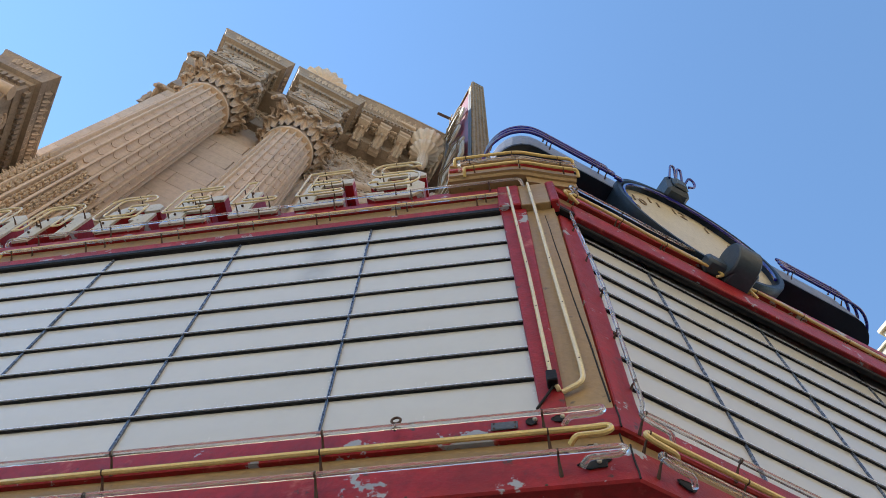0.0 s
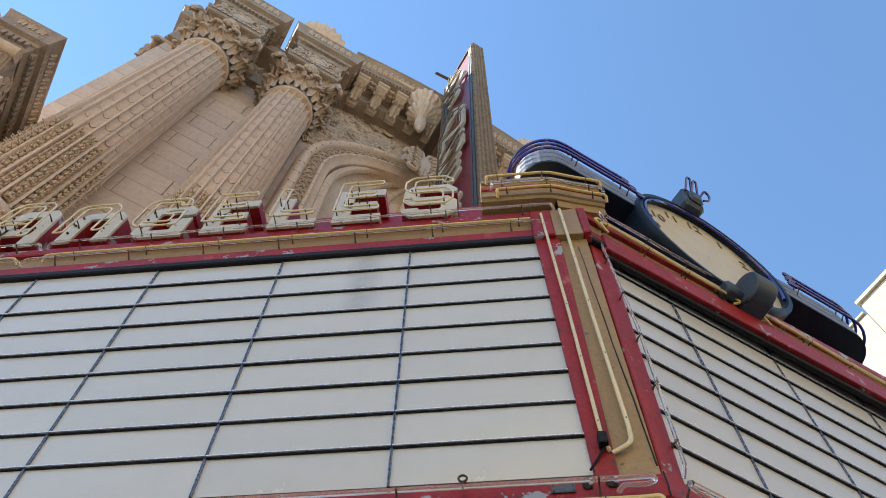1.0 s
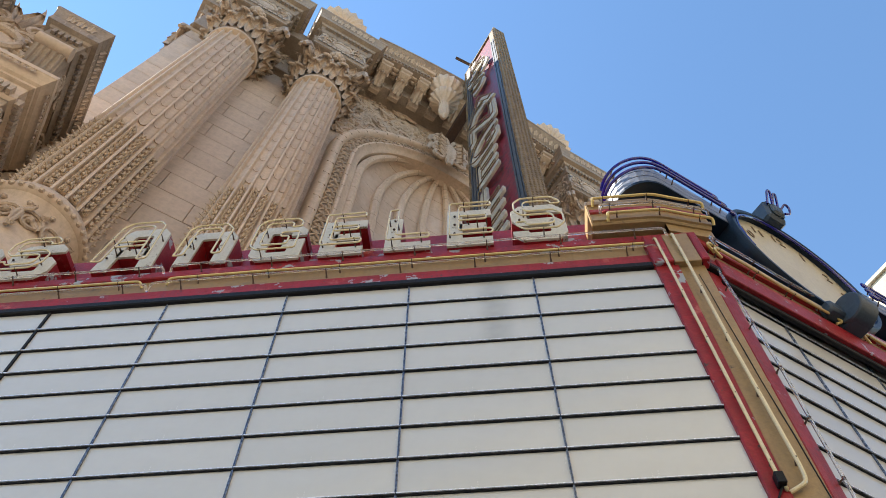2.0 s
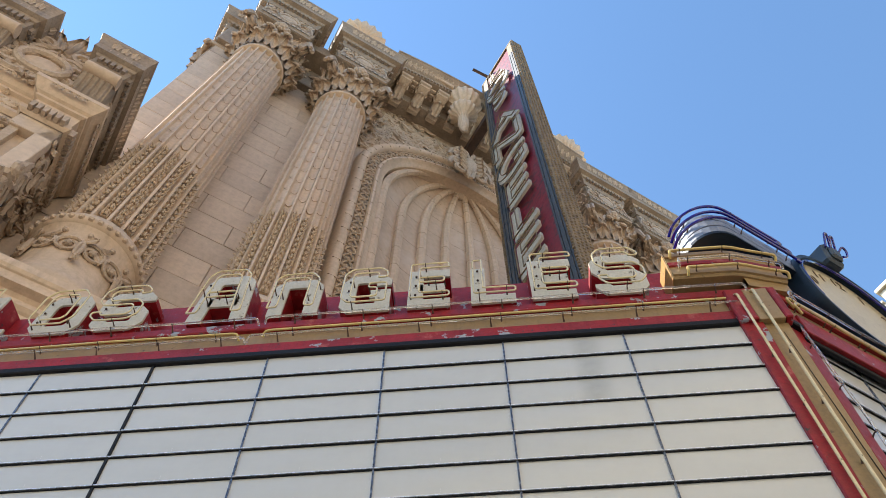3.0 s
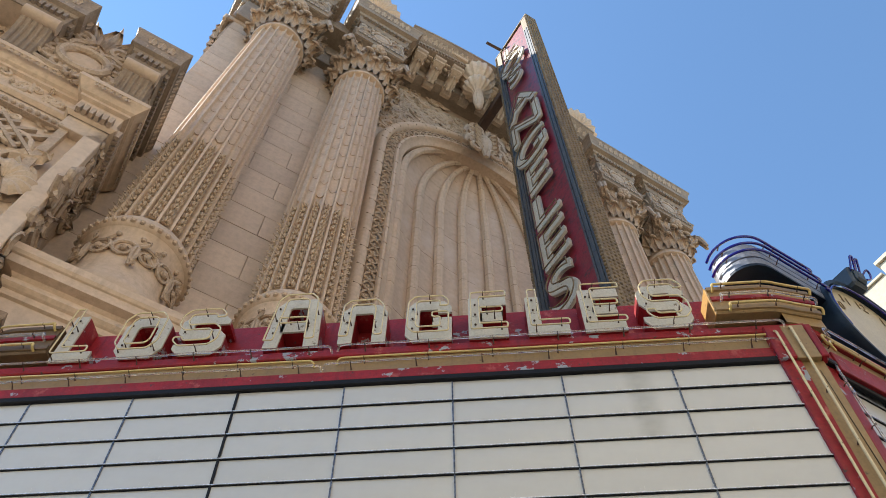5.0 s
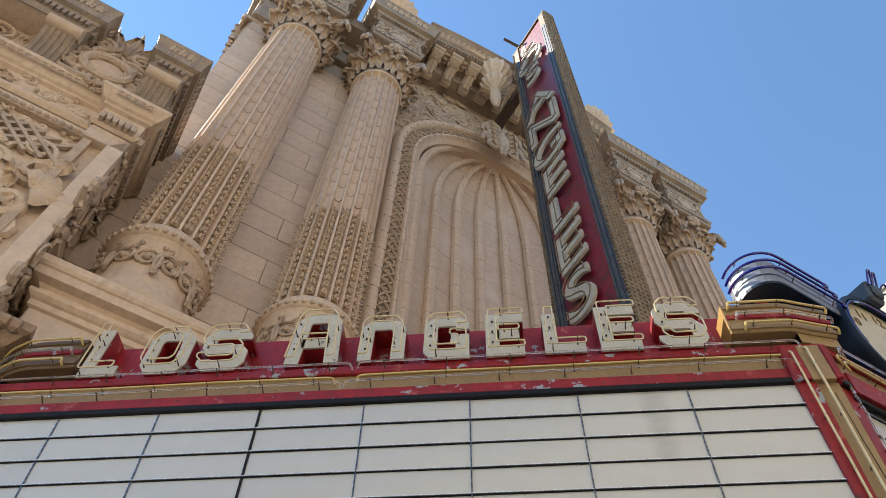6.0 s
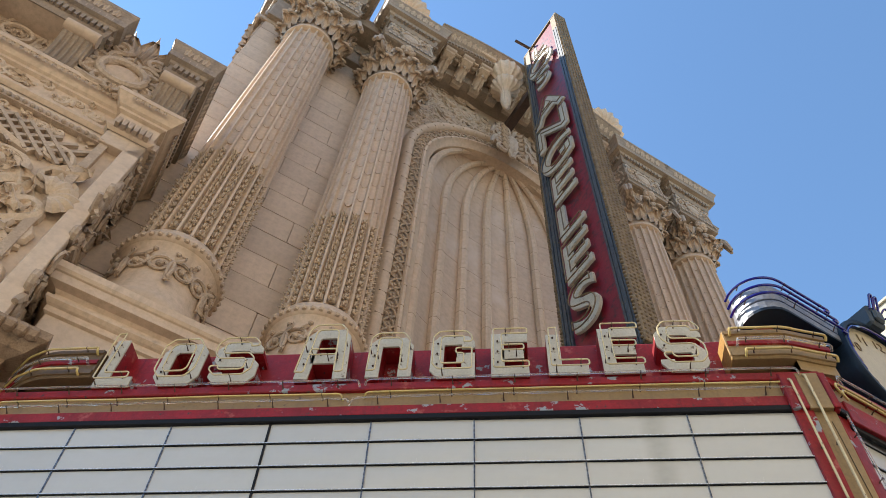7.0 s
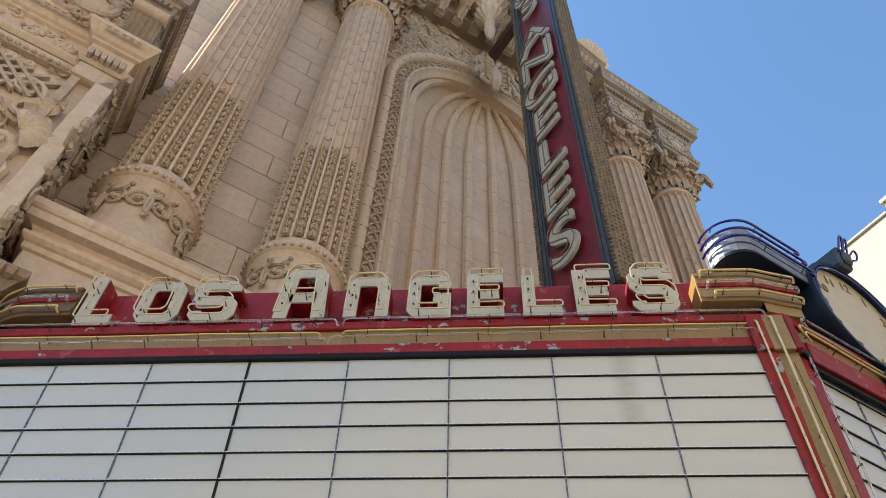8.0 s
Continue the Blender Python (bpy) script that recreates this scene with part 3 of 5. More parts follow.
for x, z, rx_, rz_, y in ((0.14, 5.285, 0.034, 0.030, 2.443), (0.285, 5.29, 0.034, 0.030, 2.443), (0.42, 5.07, 0.040, 0.028, 2.483), (0.41, 4.87, 0.075, 0.040, 2.424)):
    b = bmesh.new()
    ring = [(x + rx_ * rng.uniform(0.7, 1.15) * math.cos(a), y, z + rz_ * rng.uniform(0.7, 1.15) * math.sin(a)) for a in [2 * math.pi * k / 16 for k in range(16)]]
    b.faces.new([b.verts.new(p) for p in ring])
    tube(b, ring + [ring[0]], 0.004, 5)
    hole = part("cable_hole", b, DARK, marquee, "torn black cable hole")
    part("insulator", blob(bmesh.new(), (x + 0.02, y - 0.012, z), 0.013, (1, 1, 1), 8, 5), WHITE, hole, "chalky insulator stub")
b = bmesh.new()
ring = [(0.16 + 0.055 * rng.uniform(0.7, 1.15) * math.cos(a), -0.074, 4.86 + 0.03 * rng.uniform(0.7, 1.15) * math.sin(a)) for a in [2 * math.pi * k / 14 for k in range(14)]]
b.faces.new([b.verts.new(p) for p in ring])
tube(b, ring + [ring[0]], 0.004, 5)
part("cable_hole", b, DARK, marquee, "torn black cable hole", m=FB)
plate = part("patch_plate", boxes((-0.07, 0.07, 2.438, 2.446, 5.235, 5.30), bev=0.003), STEELBLUE, marquee, "grey riveted patch plate")
for x in (-0.055, 0.055):
    for z in (5.248, 5.287):
        part("rivet", blob(bmesh.new(), (x, 2.437, z), 0.006, (1, 0.6, 1), 6, 4), RUST, plate)
# open black seam down the corner
b = bmesh.new()
for o, z0, z1 in ((0.054, 5.17, 5.365), (0.014, 4.99, 5.17), (0.074, 4.735, 4.99)):
    tube(b, [(0.57 + o * 0.32 + rng.uniform(-0.003, 0.003), 2.5 - o - 0.001, z0 + (z1 - z0) * k / 5) for k in range(6)], 0.005, 5)
part("corner_seam", b, DARK, marquee, "open black seam at the corner")
b = bmesh.new()
tube(b, [(0.375 - 0.028 * k * 0.33 + rng.uniform(-0.004, 0.004), -0.008, 0.0 + 0.31 * k) for k in range(10)], [0.006, 0.005, 0.006, 0.005, 0.004, 0.005, 0.004, 0.004, 0.003, 0.003], 5)
part("corner_seam", b, DARK, marquee, "open black seam down the corner post", m=ML)
b = bmesh.new()
for k in range(14):                 # rivets and screw heads along the skirt
    blob(b, (-0.1 - 0.55 * k + rng.uniform(-0.08, 0.08), 2.43, 4.985), 0.008, (1, 0.6, 1), 6, 4)
    blob(b, (0.2 - 0.6 * k + rng.uniform(-0.08, 0.08), 2.43, 4.755), 0.008, (1, 0.6, 1), 6, 4)
part("screw_heads", b, RUST, marquee)

# corner brackets: stacked ribs that wrap round the marquee's corner
def scroll(path, mat, label):
    """path: plan points from the free end round the corner."""
    t = thing("scroll_bracket", pose(0, 0, 9.02), label, "sign ornament", "scroll brackets")
    flip = path[0][0] > path[-1][0]
    pth = [Vector((x, y, 0)) for x, y in path]
    body = bmesh.new()
    rp = rounded(pth, 0.16, 4)
    pr_ = [(-0.40, 0.16), (0.0, 0.16), (0.02, 0.18), (0.02, 0.66), (0.0, 0.68), (-0.40, 0.68)]
    if flip:
        rp = rp[::-1]
    moulding(body, pr_, rp)
    for end in (0, -1):
        d = (rp[1] - rp[0]).normalized() if end == 0 else (rp[-1] - rp[-2]).normalized()
        nn = Vector((d.y, -d.x, 0))
        body.faces.new([body.verts.new(rp[end] + nn * o + Vector((0, 0, u))) for o, u in pr_])
    part("body", body, mat, t)
    if not flip:
        # thin added sheet whose ochre stands in for sun on this end
        part("end_plate", boxes((path[0][0] - 0.012, path[0][0] - 0.002, path[0][1] - 0.01, path[0][1] + 0.40, 0.15, 0.69), bev=0.003), OCHRE_SUNLIT, t, "added end sheet coloured bright ochre for sunlight")
    low = bmesh.new()
    k = max(1, len(rp) // 3)
    lp = rp[k:] if not flip else rp[:k]
    moulding(low, [(-0.40, 0.0), (-0.02, 0.0), (-0.02, 0.16), (-0.40, 0.16)], lp)
    part("base", low, mat, t)
    for i, (z, mt) in enumerate(((0.64, YELLOW), (0.44, CLEAR), (0.24, YELLOW))):
        b = bmesh.new()
        moulding(b, [(0.02, z - 0.05), (0.045, z - 0.045), (0.045, z + 0.02), (0.02, z + 0.025)], rp)
        part("rib", b, mat if i != 1 else RED, t)
        s0 = 0.06 + 0.05 * i
        d0 = (pth[1] - pth[0]).normalized()
        q = [pth[0] + d0 * s0] + pth[1:]
        out_ = []
        for j, p in enumerate(q):
            d1 = (q[min(j + 1, len(q) - 1)] - q[max(j - 1, 0)]).normalized()
            nn = Vector((d1.y, -d1.x, 0)) * (-1 if flip else 1)
            out_.append(p + nn * 0.10 + Vector((0, 0, z)))
        first = out_[0]
        out_ = [first + Vector((0.0, 0.07, -0.07)), first + Vector((0, 0, -0.05))] + out_ + [out_[-1] + Vector((0, 0.06, -0.05))]
        neon(out_, mt, t, 0.017, 0.09, None, 3, (0, 0.06, 0))
    return t


cr = M0 @ Vector((2.10, 1.42, 0))
scroll([(-0.36, 2.22), (0.34, 2.22), (0.60, 2.30), (cr.x, cr.y)], TAN, "tan metal corner bracket with three ribs of yellow tubing")
scroll([(-8.52, 2.22), (-9.25, 2.22), (-9.55, 2.34), (-9.9, 2.62)], TAN_SHADED, "metal bracket coloured dark brown for shade, with yellow tubing beside the letters")

# ---- marquee letters ----
def rect_loop(w, h, c=0.12):
    return [(c, 0), (w - c, 0), (w, c), (w, h - c), (w - c, h), (c, h), (0, h - c), (0, c)]


GLYPH = {
    "L": ([([(0, 1), (0, 0), (1, 0)], False)]),
    "O": ([(rect_loop(1, 1, 0.16), True)]),
    "S": ([([(1, 0.80), (1, 0.88), (0.86, 1), (0.14, 1), (0, 0.88), (0, 0.62), (0.14, 0.5), (0.86, 0.5), (1, 0.38), (1, 0.12), (0.86, 0), (0.14, 0), (0, 0.12), (0, 0.2)], False)]),
    "A": ([([(0, -0.06), (0.10, 0.9), (0.22, 1), (0.78, 1), (0.90, 0.9), (1, -0.06)], False), ([(0.15, 0.40), (0.85, 0.40)], False)]),
    "n": ([([(0, -0.07), (0, 0.9), (0.14, 1), (0.84, 1), (1, 0.84), (1, -0.07)], False)]),
    "G": ([([(1, 0.74), (1, 0.9), (0.88, 1), (0.14, 1), (0, 0.88), (0, 0.12), (0.14, 0), (1, 0), (1, 0.46), (0.62, 0.46)], False)]),
    "E": ([([(1, 1), (0, 1), (0, 0), (1, 0)], False), ([(0.13, 0.5), (0.86, 0.5)], False)]),
}


def offset_loop(pts, d, closed):
    v = [Vector(p) for p in pts]
    n, sides = len(v), ([], [])
    for i, p in enumerate(v):
        a = v[i - 1] if i or closed else None
        c = v[(i + 1) % n] if i < n - 1 or closed else None
        d1 = ((p - a) if a is not None else (c - p)).normalized()
        d2 = ((c - p) if c is not None else (p - a)).normalized()
        n1, n2 = Vector((-d1.y, d1.x)), Vector((-d2.y, d2.x))
        nn = n1 + n2
        nn = nn / max(0.4, nn.dot(n1)) * d
        sides[0].append(p + nn)
        sides[1].append(p - nn)
    return sides


ELECTRODE = mesh_of(blob(bmesh.new(), (0, 0, 0), 0.015, (1, 1, 1), 8, 4), RUST, True, "electrode")


def sign_letter(ch, x, w, h, stroke):
    t = thing("sign_letter", pose((x + 3.1) * 1.02 - 3.1, 2.285, 9.035), "white faced channel letter %s with red sides and bare neon tubing" % ch, "sign letter", "marquee letters")
    iw, ih = w - stroke, h - stroke
    side_, face_ = bmesh.new(), bmesh.new()
    for pts, closed in GLYPH[ch]:
        q = [(stroke / 2 + px_ * iw, stroke / 2 + pz * ih) for px_, pz in pts]
        ribbon(side_, q, stroke * 0.97, 0.0, 0.30, closed)
        ribbon(face_, q, stroke, -0.028, -0.002, closed)
        a, c = offset_loop(q, stroke * 0.30, closed)
        if closed:
            for s in (a, c):
                lp = [(v.x, -0.13, v.y + 0.02) for v in s]
                neon(lp + [lp[0], lp[1]], PALETUBE, t, 0.011, 0.04, None, 3, (0, 0.11, 0))
        else:
            lp = [(v.x, -0.13, v.y + 0.02) for v in a] + [(v.x, -0.13, v.y + 0.02) for v in reversed(c)]
            neon(lp + [lp[0]], PALETUBE, t, 0.011, 0.04, None, 4, (0, 0.11, 0))
    part("side", side_, RED, t, "red sheet metal returns")
    part("face", face_, WHITE, t, "chipped white face")
    for q in range(3):
        part("electrode", ELECTRODE, RUST, t, m=pose(stroke * 0.5, -0.045, h * (0.3 + 0.25 * q)))
    return t


for ch, x, w, h in (("L", -8.36, 0.58, 1.02), ("O", -7.60, 0.60, 0.80), ("S", -6.88, 0.62, 0.80), ("A", -5.76, 0.68, 1.02), ("n", -4.86, 0.58, 0.80),
                    ("G", -4.06, 0.57, 0.80), ("E", -3.30, 0.56, 0.82), ("L", -2.60, 0.58, 0.86), ("E", -1.94, 0.58, 0.86), ("S", -1.24, 0.58, 0.86)):
    sign_letter(ch, x, w, h, 0.17 if h < 1 else 0.18)

# ---- clock and its wings, on the street side ----
CK = M0 @ pose(3.79, 1.50, 9.96, 1.5)
clock = thing("clock", CK, "round clock with aged cream dial in a dark teal housing", "clock")
RX90 = Matrix.Rotation(radians(90), 4, "X")


def turned(profile, n=48, m=RX90, lobes=0, depth=0.0):
    b = bmesh.new()
    lathe(b, profile, n, lobes=lobes, depth=depth)
    bmesh.ops.transform(b, matrix=m, verts=b.verts)
    return b


part("housing", turned([(0.0, -0.5), (1.0, -0.5), (1.05, -0.46), (1.065, 0.0), (1.065, 0.07), (1.05, 0.10), (1.0, 0.10), (0.985, 0.07), (0.98, 0.0)], 64), TEAL, clock, smooth=True)
part("dial", turned([(0.0, 0.0), (0.985, 0.0)], 64), CLOCKFACE, clock, "aged cream dial")
b = bmesh.new()
tube(b, [(0.955 * math.cos(a), -0.08, 0.955 * math.sin(a)) for a in [radians(-20 + 4 * i) for i in range(56)]], 0.018)
part("rim_tube", b, BLUETUBE, clock, "cobalt blue tube round the rim", smooth=True)
for hr in range(1, 13):
    cu = bpy.data.curves.new("numeral", "FONT")
    cu.body, cu.size, cu.extrude, cu.align_x, cu.align_y = str(hr), 0.24, 0.004, "CENTER", "CENTER"
    tmp = new("numeral_source", cu)
    dg = bpy.context.evaluated_depsgraph_get()
    me = bpy.data.meshes.new_from_object(tmp.evaluated_get(dg))
    bpy.data.objects.remove(tmp)
    me.materials.clear()
    me.materials.append(BRONZE)
    a = radians(90 - 30 * hr)
    part("numeral", me, BRONZE, clock, m=pose(0.75 * math.cos(a), -0.008, 0.75 * math.sin(a), 90))
cb = boxes((-0.19, 0.12, -0.22, 0.25, 1.0, 1.38), (-0.14, 0.08, -0.27, -0.2, 1.05, 1.28), bev=0.04)
for v in cb.verts:                  # the box tips forward
    v.co.y -= (v.co.z - 1.0) * 0.12
kn = part("crown_box", cb, TEALGREY, clock, "grey teal crown box with tube loops")
for dx in (-0.12, -0.02):
    neon([(dx - 0.045, -0.26, 1.25), (dx - 0.03, -0.36, 1.52), (dx + 0.03, -0.36, 1.54), (dx + 0.05, -0.26, 1.25)], BLUETUBE, kn, 0.016, 0.05)
neon([(0.05, -0.26, 1.24), (0.08, -0.36, 1.34), (0.17, -0.34, 1.30), (0.17, -0.30, 1.20), (0.08, -0.28, 1.16)], BLUETUBE, kn, 0.016, 0.05)
# lamp housing below the dial: a short drum cut flat at the side, on a block
dr = bmesh.new()
lathe(dr, [(0.0, -0.16), (0.17, -0.16), (0.185, -0.145), (0.185, 0.09), (0.17, 0.105), (0.0, 0.105)], 24)
bmesh.ops.transform(dr, matrix=Matrix.Translation((0.06, -0.20, -1.13)) @ Matrix.Rotation(radians(90), 4, "Y") @ Matrix.Scale(1.0, 4), verts=dr.verts)
box(dr, -0.07, 0.19, -0.24, 0.0, -1.31, -0.97, 0.02)
box(dr, -0.29, -0.05, -0.16, 0.0, -1.23, -1.05, 0.03)
part("lamp_drum", dr, TEALGREY, clock, "grey teal lamp drum below the dial", smooth=True)


def wing(side_):
    t = thing("clock_wing", M0 @ pose(3.93, 0, 0), "stepped bright metal bands over dark teal soffit with cobalt tubing", "sign ornament", "clock wings")
    s = side_

    def plan(x_in, x_out, yf, yb):
        r = (yb - yf) * 0.5
        return [(s * x_in, yf)] + [(s * (x_out - r + r * math.sin(a)), yf + r - r * math.cos(a)) for a in [math.pi * i / 12 for i in range(13)]] + [(s * x_in, yb)]

    def solid(pl, z0, z1, mat, name, label=""):
        b = bmesh.new()
        skin(b, [[(x, y, z0) for x, y in pl], [(x, y, z1) for x, y in pl]], True, True)
        bmesh.ops.recalc_face_normals(b, faces=b.faces)
        return part(name, b, mat, t, label)

    solid(plan(0.95, 2.52, 1.46, 2.20), 10.08, 10.13, TEAL, "soffit", "flat dark teal underside")
    solid(plan(0.9, 2.35, 1.78, 2.2), 9.0, 10.08, RED, "neck")
    for k in range(3):
        z = 10.13 + 0.195 * k
        yf = 1.46 + 0.01 * k
        solid(plan(0.97, 2.52 - 0.02 * k, yf, 2.2), z, z + 0.135, LIGHTGREY, "band", "dulled bright metal band")
        solid(plan(0.98, 2.47 - 0.02 * k, yf + 0.05, 2.18), z + 0.135, z + 0.195, TEAL, "groove")
        path = [(x, y, z + 0.19) for x, y in plan(1.10 + 0.06 * k, 2.60 - 0.02 * k, yf - 0.09, 2.26)[:10]]
        p0 = path[0]
        neon([(p0[0] + s * 0.10, p0[1], p0[2] - 0.075), (p0[0], p0[1], p0[2] - 0.075)] + path, BLUETUBE, t, 0.019, 0.04, None, 3, (0, 0.07, -0.03))
    return t


wing(-1)
wing(1)
b = bmesh.new()
ribbon(b, [(-1.9, 0.02), (2.2, 0.02)], 1.0, 0.42, 0.52)
thing("clock_backing", M0 @ pose(3.9, 1.42, 9.5), "red sheet metal backing behind the clock", "sign backing", bm=b, mat=RED)

# ---- theatre front (all in the facade frame) ----
UC = 3.4                           # middle of the front
COLS = (-5.58, -2.38, 9.1, 11.85)
WALL_Y = 9.5

main = thing("wall_main", M0, "cream terracotta theatre front of large ashlar blocks", "building wall", kind="structure")
part("core", boxes((-7.45, -1.3, WALL_Y + 0.03, 12.5, 0, 30.6), (8.1, 13.9, WALL_Y + 0.03, 12.5, 0, 30.6), (-7.0, 13.8, 12.5, 26, 0, 30.4), (-1.3, 8.1, 9.3, 12.5, 0, 9.0), (-1.3, 8.1, 10.9, 12.5, 9, 33.6), (-1.3, 8.1, 9.5, 10.88, 29.9, 33.2)), BLOCK, main)


def prof_cornice(h, out):
    """A cornice profile: bed mould, dentil band, corona, cyma."""
    return [(0, 0), (0.10 * out, 0), (0.16 * out, 0.10 * h), (0.22 * out, 0.16 * h), (0.22 * out, 0.34 * h), (0.34 * out, 0.36 * h), (0.42 * out, 0.44 * h), (0.74 * out, 0.47 * h),
            (0.74 * out, 0.66 * h), (0.78 * out, 0.70 * h), (0.84 * out, 0.80 * h), (0.95 * out, 0.90 * h), (1.0 * out, 0.92 * h), (1.0 * out, 1.0 * h), (0, 1.0 * h + 0.02)]


def along(path, step, fn):
    """Call fn(matrix) at even steps along a plan path; local -y points out."""
    path = [Vector(p) for p in path]
    for a, c in zip(path, path[1:]):
        d = c - a
        n = max(1, int(round(d.length / step)))
        ang = math.atan2(d.y, d.x)
        for i in range(n):
            p = a + d * ((i + 0.5) / n)
            fn(Matrix.Translation(p) @ Matrix.Rotation(ang, 4, "Z"), d.length / n)


def unit_dentil():
    return mesh_of(boxes((-0.5, 0.5, -0.5, 0.5, 0, 1.0)), CORNICE, False, "dentil")


def unit_leaf(lobes=2):
    return mesh_of(leaf(bmesh.new(), Matrix.Identity(4), 1.0, 1.0, 0.12, lobes, 0.09, 6, 6), CARVED, False, "carved_leaf")


DENTIL, LEAF2 = unit_dentil(), unit_leaf()


def cornice(parent, path, z, h, out, leaves=True, dent=0.16, step=0.27):
    path = [(x, y, z) for x, y in path]
    b = bmesh.new()
    moulding(b, prof_cornice(h, out), path)
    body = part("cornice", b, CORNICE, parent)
    dd = 0.17 * out + 0.03
    along(path, dent, lambda m, w: part("dentil", DENTIL, None, body, m=m @ Matrix.Translation((0, -0.22 * out - dd / 2, 0.17 * h)) @ Matrix.Diagonal((w * 0.6, dd, 0.17 * h, 1))))
    if leaves:
        ln, ang = math.hypot(0.20 * out, 0.22 * h), math.atan2(0.20 * out, 0.22 * h)
        along(path, step, lambda m, w: part("carved_leaf", LEAF2, None, body, m=m @ Matrix.Translation((0, -0.775 * out, 0.68 * h)) @ Matrix.Rotation(ang, 4, "X") @ Matrix.Diagonal((w * 0.98, ln * 0.5, ln * 1.15, 1))))
        along(path, step * 0.7, lambda m, w: part("carved_leaf", LEAF2, None, body, m=m @ Matrix.Translation((0, -0.70 * out, 0.49 * h)) @ Matrix.Diagonal((w * 0.9, 0.10, 0.15 * h, 1))))


# ---- giant columns ----
R0, R1, ZB, ZR, ZN = 0.92, 0.845, 14.35, 18.3, 28.0
NFL = 20


def rad_at(z):
    t = (z - ZB) / (ZN - ZB)
    return R0 + (R1 - R0) * t ** 1.4


def ribbed_shaft():
    b = bmesh.new()
    rings = []
    for z in [ZB + (ZN - ZB) * i / 14 for i in range(15)]:
        r = rad_at(z)
        ring = []
        for k in range(NFL):
            a0 = 2 * math.pi * k / NFL
            step = 2 * math.pi / NFL
            for f, dr_ in ((0.0, -0.01), (0.03, 0.02), (0.19, 0.02), (0.22, -0.01), (0.24, -0.11), (0.61, -0.145), (0.98, -0.11)):
                a = a0 + step * f - step * 0.07
                ring.append(((r + dr_) * math.cos(a), (r + dr_) * math.sin(a), z))
        rings.append(ring)
    skin(b, rings, True)
    return mesh_of(b, STONE, False, "shaft")


def flute_tile():
    """A concave tile with a rounded lower lip, unit radius 1, height 1 (lip at 0)."""
    b = bmesh.new()
    step = 2 * math.pi / NFL
    rows_ = []
    for j, t in enumerate((0.0, 0.08, 0.2, 0.6, 1.0)):
        row = []
        for i in range(7):
            s = 2 * i / 6 - 1
            a = s * step * 0.37
            z = t + (0.085 * s * s if j == 0 else 0.06 * s * s if j == 1 else 0.03 * s * s if j == 2 else 0)
            r = 1 - 0.14 + 0.055 * s * s + 0.022 * (1 - t)
            row.append((r * math.cos(a), r * math.sin(a), z))
        rows_.append(row)
    low = [(x * 0.94, y * 0.94, z + 0.012) for x, y, z in rows_[0]]
    skin(b, [low] + rows_, False)
    return mesh_of(b, STONE, False, "flute_tile")


def rosette():
    """A framed four-petalled flower, unit half width and half height, facing -y."""
    b = bmesh.new()
    box(b, -0.80, 0.80, 0.012, 0.05, -0.70, 0.70)
    for q in range(4):
        a = math.pi / 4 + q * math.pi / 2
        blob(b, (0.44 * math.cos(a), -0.014, 0.42 * math.sin(a)), 0.36, (1, 0.09, 1), 7, 4)
    blob(b, (0, -0.045, 0), 0.24, (1, 0.2, 1), 8, 5)
    return mesh_of(b, ROSETTE, False, "rosette")


def base_drum():
    b = bmesh.new()
    lathe(b, [(0.0, 12.1), (1.03, 12.1), (1.05, 12.2), (1.03, 12.34), (0.98, 12.42), (0.98, 12.5), (0.94, 12.6), (0.92, 12.8), (0.925, 13.2), (0.95, 13.75), (1.0, 13.86)], 48)
    return b


def base_scrolls():
    b = bmesh.new()
    for k in range(14):
        a = 2 * math.pi * k / 14
        if math.sin(a) > 0.4:
            continue
        f = (-1) ** k
        m = Matrix.Rotation(a + math.pi / 2, 4, "Z") @ Matrix.Translation((0, -0.945, 13.22))
        spiral(b, m @ Matrix.Rotation(0.3 * f, 4, "Y"), 0.27, 1.7, 0.045, f, 20, 0.34)
        leaf(b, m @ Matrix.Translation((0.21, 0, 0.12 * f)) @ Matrix.Rotation(0.9 * f, 4, "Y"), 0.20, 0.36, 0.05, 3, 0.03, 5, 5)
        leaf(b, m @ Matrix.Translation((0.20, 0, -0.30 * f)) @ Matrix.Rotation(2.4 * f, 4, "Y"), 0.16, 0.26, 0.04, 2, 0.03, 4, 4)
        blob(b, m @ Vector((0, -0.02, 0)), 0.075, (1, 1, 1), 7, 4)
        blob(b, m @ Vector((0.22, 0.0, 0.40)), 0.06, (1, 1, 1), 6, 4)
    return b


def torus_ring():
    b = bmesh.new()
    lathe(b, [(0.99, 13.86), (1.05, 13.90), (1.085, 13.98), (1.075, 14.06), (1.03, 14.12), (1.0, 14.16), (1.0, 14.22), (0.97, 14.3), (0.90, 14.38)], 48)
    for k in range(40):
        a = 2 * math.pi * k / 40
        if math.sin(a) < 0.4:
            blob(b, (1.07 * math.cos(a), 1.07 * math.sin(a), 13.97), 0.065, (1, 1, 1), 6, 4)
    return b


